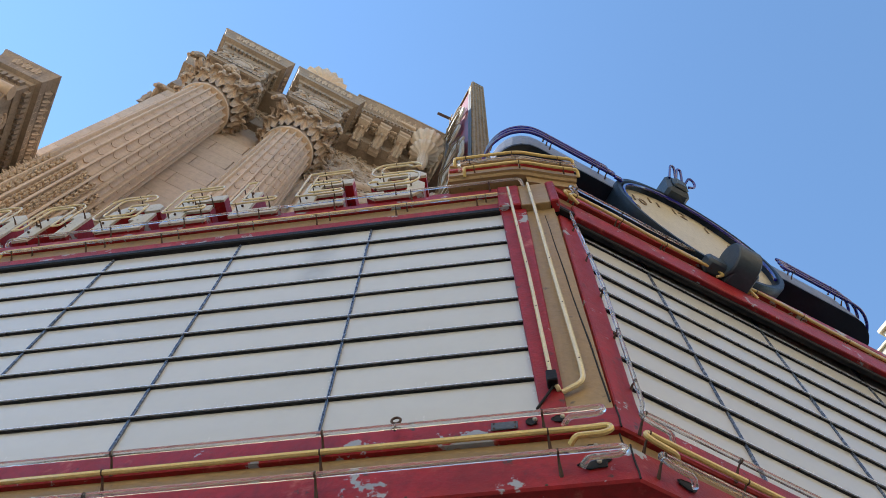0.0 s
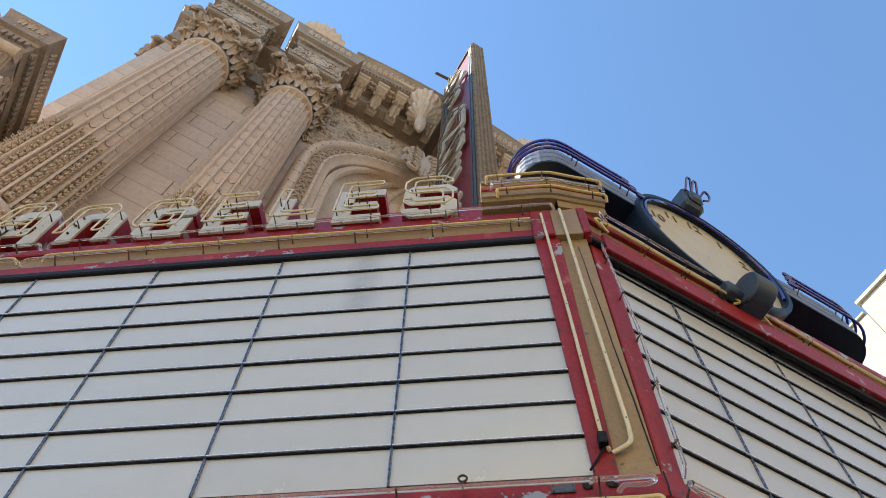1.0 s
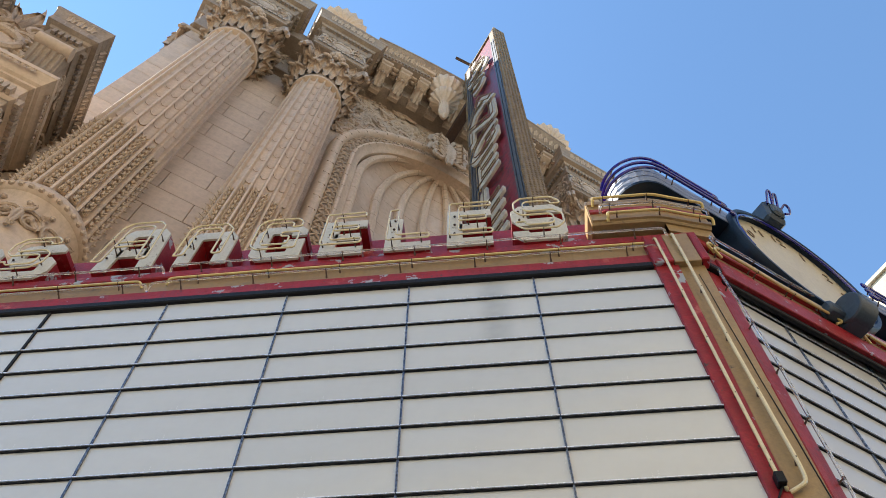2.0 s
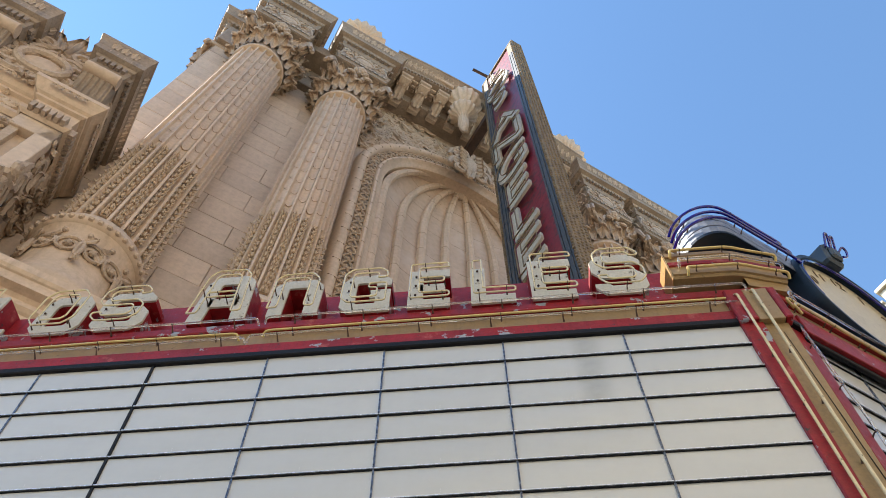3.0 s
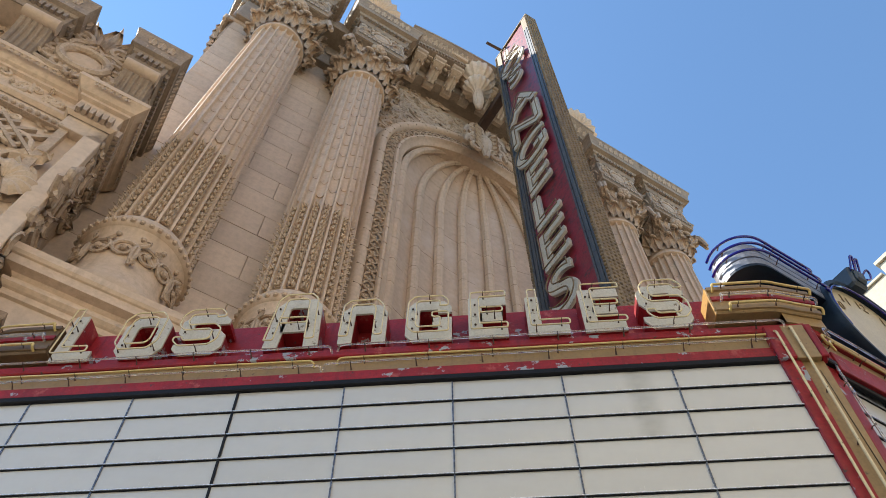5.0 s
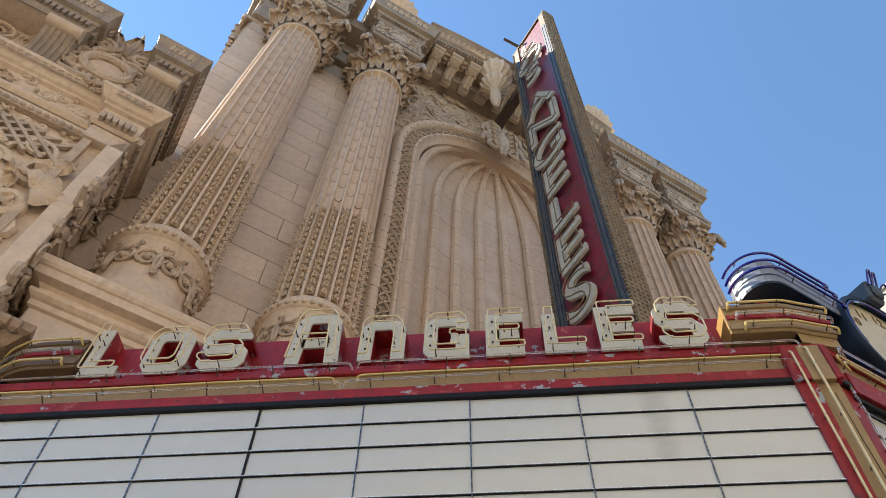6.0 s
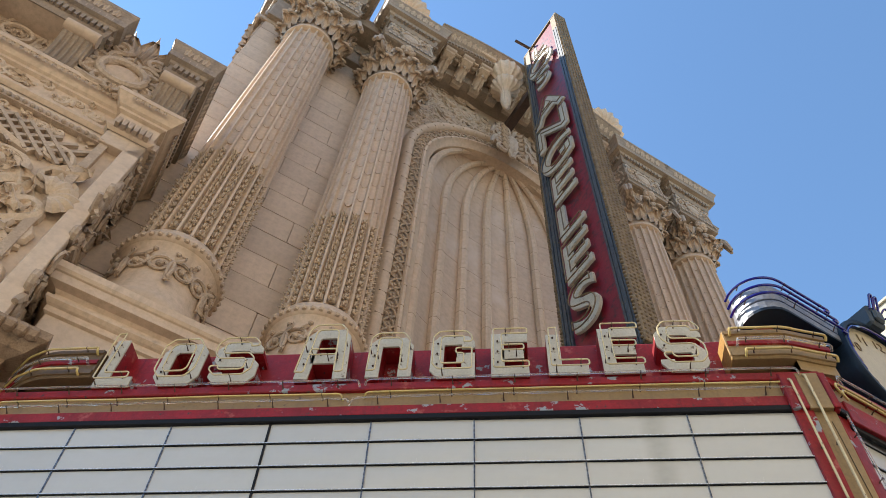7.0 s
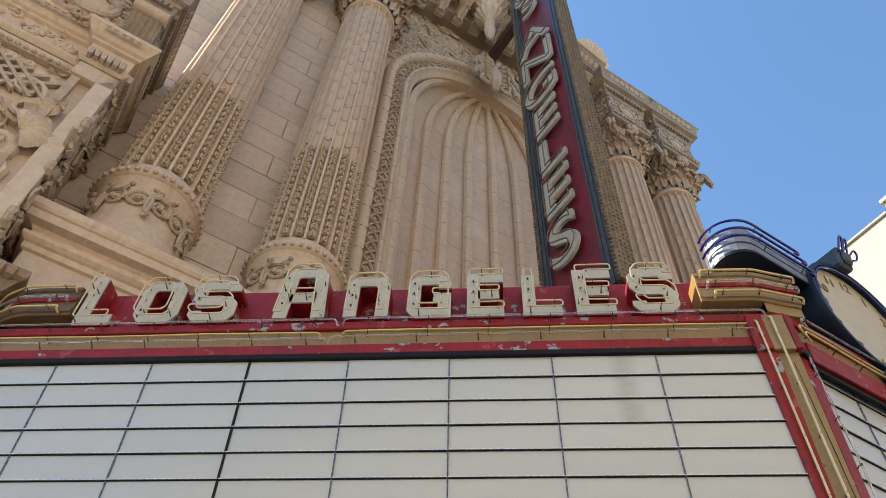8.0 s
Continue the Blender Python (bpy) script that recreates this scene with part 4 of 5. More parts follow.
def capital():
    b = bmesh.new()
    lathe(b, [(0.80, 28.15), (0.80, 29.2), (0.88, 29.6), (1.0, 29.95)], 32)
    for k in range(12):
        a = 2 * math.pi * k / 12
        m = Matrix.Rotation(a, 4, "Z") @ Matrix.Translation((0, -0.80, 28.2))
        leaf(b, m, 0.50, 0.80, 0.30, 5, 0.07)
        blob(b, m @ Vector((0, -0.28, 0.70)), 0.10, (1.6, 0.8, 0.7), 7, 4)
        m = Matrix.Rotation(a + math.pi / 12, 4, "Z") @ Matrix.Translation((0, -0.82, 28.5))
        leaf(b, m, 0.50, 1.0, 0.36, 5, 0.07)
        blob(b, m @ Vector((0, -0.34, 0.90)), 0.11, (1.6, 0.8, 0.7), 7, 4)
    for k in range(4):
        base = Matrix.Rotation(math.pi / 4 + k * math.pi / 2, 4, "Z")
        for s in (-1, 1):
            m = base @ Matrix.Translation((0.07 * s, -1.20, 29.62)) @ Matrix.Rotation(radians(90), 4, "Z")
            spiral(b, m, 0.32, 1.8, 0.10, -1, 22, 0.55)
            blob(b, m @ Vector((0, -0.02 * s, 0)), 0.10, (1, 1, 1), 7, 4)
        leaf(b, base @ Matrix.Translation((0, -0.98, 28.95)), 0.42, 0.75, 0.32, 4, 0.06)
        fm = Matrix.Rotation(k * math.pi / 2, 4, "Z")
        for s in (-1, 1):
            spiral(b, fm @ Matrix.Translation((0.24 * s, -1.0, 29.52)), 0.20, 1.6, 0.07, s, 16, 0.35)
            leaf(b, fm @ Matrix.Translation((0.50 * s, -0.95, 29.1)) @ Matrix.Rotation(0.4 * s, 4, "Y"), 0.30, 0.65, 0.22, 3, 0.05)
        c = fm @ Vector((0, -1.08, 29.98))
        blob(b, c, 0.20, (1, 1, 1), 8, 5)
        for q in range(7):
            aa = 2 * math.pi * q / 7
            blob(b, fm @ Vector((0.2 * math.cos(aa), -1.08, 29.98 + 0.2 * math.sin(aa))), 0.10, (1, 1, 1), 6, 4)
    return b


def abacus():
    b = bmesh.new()
    rings = []
    for out_, z in ((0.86, 29.95), (0.90, 30.02), (0.90, 30.12), (0.96, 30.2), (0.98, 30.3)):
        ring = []
        for k in range(4):
            for f in (-0.9, -0.8, -0.4, 0, 0.4, 0.8):
                x = f * 1.16 * out_
                y = -out_ * (1.16 - 0.26 * (1 - f * f))
                v = Matrix.Rotation(k * math.pi / 2, 4, "Z") @ Vector((x, y, z))
                ring.append(v)
        rings.append(ring)
    skin(b, rings, True, True)
    return b


shaft_me, tile_me, ros_me = ribbed_shaft(), flute_tile(), rosette()
drum_me, scr_me, tor_me = mesh_of(base_drum(), STONE, True), mesh_of(base_scrolls(), CARVED), mesh_of(torus_ring(), STONE, True)
cap_me, aba_me = mesh_of(capital(), CARVED), mesh_of(abacus(), CARVED)
ring_b = bmesh.new()
lathe(ring_b, [(0.70, 27.90), (0.86, 27.93), (0.92, 27.96), (0.94, 28.02), (0.92, 28.08), (0.87, 28.1), (0.90, 28.14), (0.88, 28.2), (0.8, 28.22)], 40)
ring_me = mesh_of(ring_b, STONE, True)
ROWS_T = 13
TH = (ZN - ZR) / ROWS_T
for u in COLS:
    c = thing("column", M0 @ pose(u, 8.85, 0), "giant cream terracotta column, rosette-carved below and fluted above, with leafy capital", "column", "giant columns")
    part("plinth", boxes((-1.02, 1.02, -0.98, 0.7, 12.0, 12.13), bev=0.02), STONE, c)
    for nm, me in (("base_drum", drum_me), ("base_scrollwork", scr_me), ("torus", tor_me), ("shaft", shaft_me), ("neck_ring", ring_me), ("capital", cap_me), ("abacus", aba_me)):
        part(nm, me, None, c, m=Matrix.Diagonal((1.13, 1.13, 1.0, 1.0)) if nm == "capital" else None)
    sh = [o for o in c.children if o.name.startswith("shaft")][0]
    for k in range(NFL):
        am = 2 * math.pi * (k + 0.53) / NFL
        if math.sin(am) > 0.42:
            continue
        for j in range(14):
            dz = (ZR - 0.15 - ZB - 0.15) / 14
            z = ZB + 0.15 + dz * (j + 0.5)
            r = rad_at(z) - 0.035
            part("rosette", ros_me, None, sh, m=Matrix.Rotation(am + math.pi / 2, 4, "Z") @ Matrix.Translation((0, -r, z)) @ Matrix.Diagonal((r * 2 * math.pi / NFL * 0.335, 1.35, dz * 0.45, 1)))
        for j in range(ROWS_T):
            z = ZR + TH * j + (0.5 * TH if k % 2 else 0.0) - 0.1
            th = min(TH, ZN - 0.04 - z)
            r = rad_at(z + th / 2)
            part("flute_tile", tile_me, None, sh, m=Matrix.Rotation(am, 4, "Z") @ Matrix.Translation((0, 0, z)) @ Matrix.Diagonal((r, r, th * 1.04, 1)))

# ---- pedestals under the column pairs ----
for x0, x1 in ((-7.0, -1.0), (7.8, 13.8)):
    pd = thing("pedestal", M0, "cream terracotta pedestal with a moulded cap", "pedestal", "column pedestals")
    part("body", boxes((x0 + 0.15, x1 - 0.15, 8.06, 9.55, 4.0, 11.3), bev=0.02), BLOCK, pd)
    b = bmesh.new()
    moulding(b, [(0.0, 11.12), (0.05, 11.15), (0.05, 11.27), (0.09, 11.30), (0.14, 11.36), (0.14, 11.43), (0.05, 11.45), (0.05, 11.56), (0.10, 11.62), (0.24, 11.66), (0.24, 11.84), (0.27, 11.86), (0.30, 11.92), (0.30, 12.07), (0.0, 12.12)],
             [(x0 + 0.15, 9.5, 0), (x0 + 0.15, 8.06, 0), (x1 - 0.15, 8.06, 0), (x1 - 0.15, 9.5, 0)])
    part("cap_moulding", b, STONE, pd)
    part("top", boxes((x0 + 0.1, x1 - 0.1, 7.85, 9.5, 12.0, 12.09)), STONE, pd)
    part("joint_line", boxes((x0 + 1.55, x0 + 1.565, 8.052, 8.2, 4, 11.25), (x0 + 3.0, x0 + 3.015, 8.052, 8.2, 4, 11.25)), DARK, pd)

# ---- entablature blocks over each column ----
for i, u in enumerate(COLS):
    e = thing("entablature_block", M0 @ pose(u, 0, 0), "projecting carved entablature block with leafy cornice over a column", "entablature", "entablature blocks")
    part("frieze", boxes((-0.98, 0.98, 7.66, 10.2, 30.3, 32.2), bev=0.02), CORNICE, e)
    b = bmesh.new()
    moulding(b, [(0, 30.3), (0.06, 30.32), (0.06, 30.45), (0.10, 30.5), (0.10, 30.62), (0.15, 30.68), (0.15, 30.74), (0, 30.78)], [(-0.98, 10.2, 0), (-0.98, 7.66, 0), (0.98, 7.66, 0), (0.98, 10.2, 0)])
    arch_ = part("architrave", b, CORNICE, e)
    pth = [(-0.98, 10.2, 0), (-0.98, 7.66, 0), (0.98, 7.66, 0), (0.98, 10.2, 0)]
    along(pth, 0.2, lambda m, w: part("carved_leaf", LEAF2, None, arch_, m=m @ Matrix.Translation((0, -0.13, 30.5)) @ Matrix.Diagonal((w * 0.95, 0.12, 0.26, 1))))
    along(pth, 0.34, lambda m, w: part("carved_leaf", LEAF2, None, arch_, m=m @ Matrix.Translation((0, -0.05, 31.72)) @ Matrix.Diagonal((w * 0.95, 0.2, 0.34, 1))))
    b = bmesh.new()
    # oval medallion in a wreath, on the front and on the sides
    for m in (Matrix.Translation((0, 7.65, 31.4)), Matrix.Translation((0.99, 8.8, 31.4)) @ Matrix.Rotation(radians(90), 4, "Z"), Matrix.Translation((-0.99, 8.8, 31.4)) @ Matrix.Rotation(radians(-90), 4, "Z")):
        tube(b, [m @ Vector((0.42 * math.cos(a), -0.03, 0.36 * math.sin(a))) for a in [2 * math.pi * k / 20 for k in range(21)]], 0.055, 6)
        blob(b, m @ Vector((0, 0, 0)), 0.34, (1.05, 0.3, 0.9) if abs(m[0][0]) > 0.5 else (0.3, 1.05, 0.9), 12, 6)
        for s in (-1, 1):
            spiral(b, m @ Matrix.Translation((0.68 * s, 0, 0.12)), 0.24, 1.5, 0.05, s, 14, 0.4)
            leaf(b, m @ Matrix.Translation((0.72 * s, 0, -0.45)) @ Matrix.Rotation(-0.5 * s, 4, "Y"), 0.32, 0.5, 0.10, 3, 0.03)
            leaf(b, m @ Matrix.Translation((0.35 * s, 0, 0.28)) @ Matrix.Rotation(0.9 * s, 4, "Y"), 0.25, 0.4, 0.10, 3, 0.03)
    part("medallion", b, CARVED, e)
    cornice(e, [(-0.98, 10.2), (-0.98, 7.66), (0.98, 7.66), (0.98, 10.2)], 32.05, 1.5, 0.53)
    part("top", boxes((-1.2, 1.2, 7.45, 10.4, 33.4, 33.56)), STONE, e)
for u in (COLS[1], COLS[2]):
    b = bmesh.new()
    scallop(b, pose(0, 0, 0.0, 25), 1.05, 9, 0.25)
    thing("shell_finial", M0 @ pose(u + (-0.45 if u < 0 else -1.4), 7.75, 34.75 if u < 0 else 35.3), "upright cream scallop shell ornament on the cornice", "shell ornament", "cornice shells", bm=b, mat=STONE)

# recessed entablature between the blocks
for x0, x1, sd in ((-7.5, -1.0, 3), (7.8, 13.9, 4)):
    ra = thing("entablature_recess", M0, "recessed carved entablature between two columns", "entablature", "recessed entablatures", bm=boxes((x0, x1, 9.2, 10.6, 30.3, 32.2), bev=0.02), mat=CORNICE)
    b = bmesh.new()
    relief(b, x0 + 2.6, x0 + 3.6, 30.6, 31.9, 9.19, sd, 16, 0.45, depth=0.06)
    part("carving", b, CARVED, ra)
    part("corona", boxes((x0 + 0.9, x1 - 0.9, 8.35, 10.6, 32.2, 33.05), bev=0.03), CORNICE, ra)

er = thing("entablature_return", M0, "carved entablature turning the outer corner of the front wall", "entablature")
part("frieze", boxes((-7.6, -6.5, 9.35, 14.0, 30.4, 32.3), bev=0.02), CORNICE, er)
cornice(er, [(-7.6, 14.0), (-7.6, 9.35), (-6.6, 9.35)], 32.05, 1.5, 0.5)
part("top", boxes((-7.8, -6.5, 9.2, 14.0, 33.45, 33.6)), STONE, er)
b = bmesh.new()
relief(b, 0.2, 4.4, 30.6, 32.0, 0, 57, 44, 0.5, None, 0.08)
part("side_carving", b, CARVED, er, m=Matrix.Translation((-7.61, 14.0, 0)) @ Matrix.Rotation(radians(-90), 4, "Z"))

# ---- arched cornice over the niche, with brackets ----
HALF = 4.68


def arch_z(u):
    return 34.35 + 0.95 * (1 - ((u - UC) / HALF) ** 2)


arc = thing("arched_cornice", M0, "arched cornice on carved brackets over the great niche", "cornice")
us = [UC - HALF + 2 * HALF * i / 40 for i in range(41)]
b = bmesh.new()
pr = [(9.5, -1.75), (8.95, -1.75), (8.6, -1.7), (8.55, -1.15), (8.25, -1.05), (7.62, -0.98), (7.60, -0.62), (7.52, -0.55), (7.40, -0.36), (7.22, -0.16), (7.18, -0.14), (7.18, 0.0), (9.6, 0.1)]
skin(b, [[(u, y, arch_z(u) + dz) for y, dz in pr] for u in us], False)
bmesh.ops.reverse_faces(b, faces=b.faces)
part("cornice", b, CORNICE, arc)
for i in range(36):
    u = UC - HALF + 2 * HALF * (i + 0.5) / 36
    part("carved_leaf", LEAF2, None, arc, m=Matrix.Translation((u, 7.50, arch_z(u) - 0.52)) @ Matrix.Rotation(radians(34), 4, "X") @ Matrix.Diagonal((0.25, 0.2, 0.40, 1)))
br = bmesh.new()
pf = [(8.95, -0.95), (8.95, -0.05), (7.75, -0.05), (7.70, -0.22), (7.80, -0.40), (8.05, -0.50), (8.35, -0.56), (8.55, -0.70), (8.62, -0.88), (8.78, -0.98)]
skin(br, [[(x, y, z) for y, z in pf] for x in (-0.22, 0.22)], True, True)
bmesh.ops.recalc_face_normals(br, faces=br.faces)
leaf(br, Matrix.Translation((0, 8.6, -0.98)) @ Matrix.Rotation(radians(48), 4, "X"), 0.40, 1.0, 0.12, 4, 0.03)
tube(br, [(-0.26, 7.78, -0.2), (0.26, 7.78, -0.2)], 0.13, 10)
for x in (-0.235, 0.235):
    spiral(br, pose(x, 7.95, -0.26, 0, 0, 90), 0.17, 1.6, 0.05, 1, 14, 0.3)
    spiral(br, pose(x, 8.66, -0.74, 0, 0, 90), 0.13, 1.5, 0.045, -1, 12, 0.3)
bracket_me = mesh_of(br, CARVED)
for i in range(10):
    u = UC - 3.95 + 7.9 * i / 9
    part("bracket", bracket_me, None, arc, m=pose(u, 0, arch_z(u) - 1.0))

for i in range(9):                  # flowers in the coffers between the brackets
    u = UC - 3.51 + 7.9 * i / 9
    b = bmesh.new()
    for q in range(6):
        blob(b, (u + 0.13 * math.cos(q * math.pi / 3), 8.1 + 0.2 * math.sin(q * math.pi / 3), arch_z(u) - 1.06), 0.11, (1, 1, 0.6), 7, 4)
    blob(b, (u, 8.1, arch_z(u) - 1.12), 0.10, (1, 1, 1), 8, 5)
    part("coffer_flower", b, CARVED, arc)
for i in range(60):
    u = UC - HALF + 2 * HALF * (i + 0.5) / 60
    part("dentil", DENTIL, None, arc, m=Matrix.Translation((u, 7.585, arch_z(u) - 0.95)) @ Matrix.Diagonal((0.09, 0.09, 0.22, 1)))

for x0, x1, h, y0 in ((-0.75, 1.55, 0.55, 7.42), (-0.45, 0.35, 0.85, 7.5), (2.0, 4.6, 0.5, 7.5), (5.3, 7.4, 0.55, 7.42)):
    part("parapet_block", boxes((x0, x1, y0, 8.6, arch_z(x0) - 0.05, arch_z((x0 + x1) / 2) + h), bev=0.04), STONE, arc, "pale block standing on the cornice")
# pendant in the crown of the arch
b = bmesh.new()
lathe(b, [(0.0, 34.9), (0.5, 34.8), (0.78, 34.5), (0.86, 34.1), (0.76, 33.7), (0.48, 33.45), (0.42, 33.35), (0.60, 33.2), (0.66, 32.9), (0.54, 32.6), (0.30, 32.45), (0.20, 32.2), (0.24, 31.6), (0.16, 30.9), (0.0, 30.7)][::-1], 56, lobes=16, depth=0.10)
thing("pendant_urn", M0 @ pose(2.25, 7.9, 0.25), "lobed cream urn pendant hanging under the arched cornice", "urn ornament", bm=b, mat=STONE, smooth=True)
SCROLLS = [mesh_of(spiral(bmesh.new(), Matrix.Identity(4), 0.22, 1.6, 0.085, f, 18, 0.34), CARVED, True, "scroll") for f in (1, -1)]
LEAF4 = unit_leaf(4)
key = thing("keystone_cartouche", M0 @ pose(3.0, 8.75, 29.1), "scrolled keystone cartouche over the niche arch", "cartouche")
part("shield", blob(bmesh.new(), (0, 0.02, 0.7), 0.4, (0.9, 0.7, 2.1), 12, 8), CARVED, key)
for s in (-1, 1):
    for q in range(5):
        part("scroll", SCROLLS[(q + (s > 0)) % 2], None, key, m=pose(0.42 * s * (1 + 0.35 * (q % 2)), -0.05, 0.45 * q) @ Matrix.Scale(1.35, 4))
        part("carved_leaf", LEAF4, None, key, m=pose(0.2 * s, -0.05, 0.4 * q, 0, 40 * s, 0) @ Matrix.Diagonal((0.42, 1.0, 0.65, 1)))

# ---- the niche ----
ZS, RI, RO = 26.1, 3.55, 4.58      # springing, inner and outer radius of the frame
niche = thing("niche", M0, "tall shell-headed niche in a carved arched frame", "niche", kind="structure")


def arch_path(r, z0=8.5, n=28):
    return [(UC - r, z0)] + [(UC - r * math.cos(math.pi * i / n), ZS + r * math.sin(math.pi * i / n)) for i in range(n + 1)] + [(UC + r, z0)]


def arch_band(profile, mat, name, label="", n=28, z0=8.5):
    """Sweep profile [(radius, y)] round the arch."""
    b = bmesh.new()
    rings = []
    ps = [(-1, z0 - ZS)] + [(math.pi * i / n, None) for i in range(n + 1)] + [(-2, z0 - ZS)]
    for a, dz in ps:
        ring = []
        for r, y in profile:
            if a == -1:
                ring.append((UC - r, y, ZS + dz))
            elif a == -2:
                ring.append((UC + r, y, ZS + dz))
            else:
                ring.append((UC - r * math.cos(a), y, ZS + r * math.sin(a)))
        rings.append(ring)
    skin(b, rings, False)
    bmesh.ops.recalc_face_normals(b, faces=b.faces)
    return part(name, b, mat, niche, label, smooth=True)


arch_band([(4.72, 9.45), (4.66, 9.22), (4.58, 9.10), (4.50, 9.06), (4.40, 9.06), (4.32, 9.12), (4.28, 9.22), (4.27, 9.33)], STONE, "outer_bead", "rounded outer bead of the arch frame")
arch_band([(4.30, 9.26), (3.90, 9.30)], CARVED, "carved_band_ground")
arch_band([(3.93, 9.36), (3.92, 9.24), (3.87, 9.18), (3.80, 9.18), (3.75, 9.25), (3.70, 9.33), (3.62, 9.36), (3.55, 9.42), (3.55, 10.6)], STONE, "inner_bead")
def braid(b, m, h):
    """One unit of the running band: crossed straps with a button and two side leaves."""
    for q in (-1, 1):
        tube(b, [m @ Vector((-0.17 * q, 0.0, -h / 2)), m @ Vector((-0.10 * q, -0.05, -h / 4)), m @ Vector((0.10 * q, -0.05, h / 4)), m @ Vector((0.17 * q, 0.0, h / 2))], 0.034, 5, False)
        leaf(b, m @ Matrix.Translation((0.15 * q, -0.01, -h * 0.22)), 0.09, h * 0.44, 0.03, 2, 0.025, 4, 4)
    blob(b, m @ Vector((0, -0.07, 0)), 0.05, (1, 1, 1), 6, 4)
    blob(b, m @ Vector((0, -0.02, h / 2)), 0.055, (1, 0.8, 1), 6, 4)


b = bmesh.new()
n_side = int((ZS - 12.0) / 0.40)
for s in (-1, 1):
    for i in range(n_side):
        braid(b, Matrix.Translation((UC + s * 4.10, 9.27, 12.0 + (ZS - 12.0) * (i + 0.5) / n_side)), (ZS - 12.0) / n_side)
na = 32
for i in range(na):
    a = math.pi * (i + 0.5) / na
    braid(b, Matrix.Translation((UC - 4.10 * math.cos(a), 9.27, ZS + 4.10 * math.sin(a))) @ Matrix.Rotation(a, 4, "Y"), math.pi * 4.10 / na)
part("carved_band", b, CARVED, niche, "carved running scroll band")
b = bmesh.new()
for i in range(24):                 # joints round the beads
    a = math.pi * (i + 0.5) / 24
    m = Matrix.Translation((UC, 0, ZS)) @ Matrix.Rotation(a, 4, "Y")
    box(b, -4.56, -4.34, 9.058, 9.2, -0.005, 0.005, m=m)
    box(b, -3.89, -3.78, 9.174, 9.25, -0.008, 0.008, m=m)
for i in range(16):
    z = 12.0 + 0.88 * i
    for s in (-1, 1):
        box(b, UC + s * 4.45 - 0.11, UC + s * 4.45 + 0.11, 9.058, 9.2, z - 0.005, z + 0.005)
        box(b, UC + s * 3.83 - 0.05, UC + s * 3.83 + 0.05, 9.174, 9.25, z - 0.008, z + 0.008)
part("bead_joint", b, WEATHERED, niche)

DEPTH = 1.05
HUB = Vector((UC - 0.14, 9.72, ZS + 3.85))


def back_curve(s):
    """Plan of the niche back, s from -1 to 1."""
    a = s * radians(86)
    return Vector((UC + 3.55 * math.sin(a), 9.42 + DEPTH * math.cos(a) ** 1.0, 0))


def shell_pt(s, f, lift=0.0):
    """f < 1: upright wall from 8.5 to the springing; 1 to 2: the shell up to the hub."""
    p = back_curve(s)
    if f <= 1:
        q = Vector((p.x, p.y, 8.5 + (ZS - 0.6 - 8.5) * f))
    else:
        a = (f - 1) * math.pi / 2
        q = Vector((HUB.x + (p.x - HUB.x) * math.cos(a), HUB.y + (p.y - HUB.y) * math.cos(a), ZS - 0.6 + (HUB.z - ZS + 0.6) * math.sin(a)))
    if lift:
        d = Vector((UC - q.x, 8.2 - q.y, (ZS - q.z - 1) * (1 if f > 1 else 0))).normalized()
        q = q + d * lift
    return q


b = bmesh.new()
fs = [0, 0.25, 0.5, 0.75, 1.0] + [1 + i / 12 for i in range(1, 13)]
skin(b, [[shell_pt(-1 + 2 * i / 40, f) for i in range(41)] for f in fs], False)
bmesh.ops.recalc_face_normals(b, faces=b.faces)
bmesh.ops.reverse_faces(b, faces=b.faces)
part("shell_back", b, NICHE, niche, "smooth stained back of the niche", smooth=True)
RIBS = [-0.93, -0.52, -0.297, -0.102, 0.102, 0.297, 0.52, 0.93]
for s in RIBS:
    b = bmesh.new()
    tube(b, [shell_pt(s, f, 0.08) for f in [0, 0.5, 0.9, 1.0] + [1 + i / 14 for i in range(1, 14)]], [0.165] * 4 + [0.165 - 0.005 * i for i in range(13)], 8)
    rib = part("shell_rib", b, STONE, niche, smooth=True)
    b = bmesh.new()
    for i in range(1, 22):
        f = i / 15 if i <= 15 else 1 + (i - 15) / 7
        if f > 1.9:
            continue
        p, q = shell_pt(s, f - 0.004, 0.08), shell_pt(s, f + 0.004, 0.08)
        d = (q - p).normalized() * 0.008
        tube(b, [p - d, p + d], 0.168 if f <= 1 else 0.168 - 0.062 * (f - 1), 8)
    part("rib_joint", b, WEATHERED, rib)
b = bmesh.new()
lathe(b, [(0.0, 0.05), (0.22, 0.05), (0.26, 0.02), (0.40, 0.0), (0.44, -0.08)], 20)
bmesh.ops.transform(b, matrix=Matrix.Translation(HUB + Vector((0, -0.05, -0.12))) @ Matrix.Rotation(radians(130), 4, "X"), verts=b.verts)
part("hub", b, STONE, niche, smooth=True)
b = bmesh.new()                      # joints of the shell's plates
for j, f in enumerate([0.1, 0.22, 0.34, 0.46, 0.58, 0.7, 0.82, 0.94, 1.12, 1.3, 1.5, 1.7]):
    for i in range(40):
        if (i + j) % 13 == 0:
            continue
        tube(b, [shell_pt(-1 + 2 * i / 40, f, 0.0), shell_pt(-1 + 2 * (i + 1) / 40, f, 0.0)], 0.006, 4, False)
part("plate_joint", b, WEATHERED, niche)

# spandrels
sp = thing("spandrel", M0, "spandrel wall over the niche covered in carved scrollwork", "carved panel", kind="structure")
b = bmesh.new()
ua = [UC - 4.9 + 9.8 * i / 48 for i in range(49)]
rows_ = []
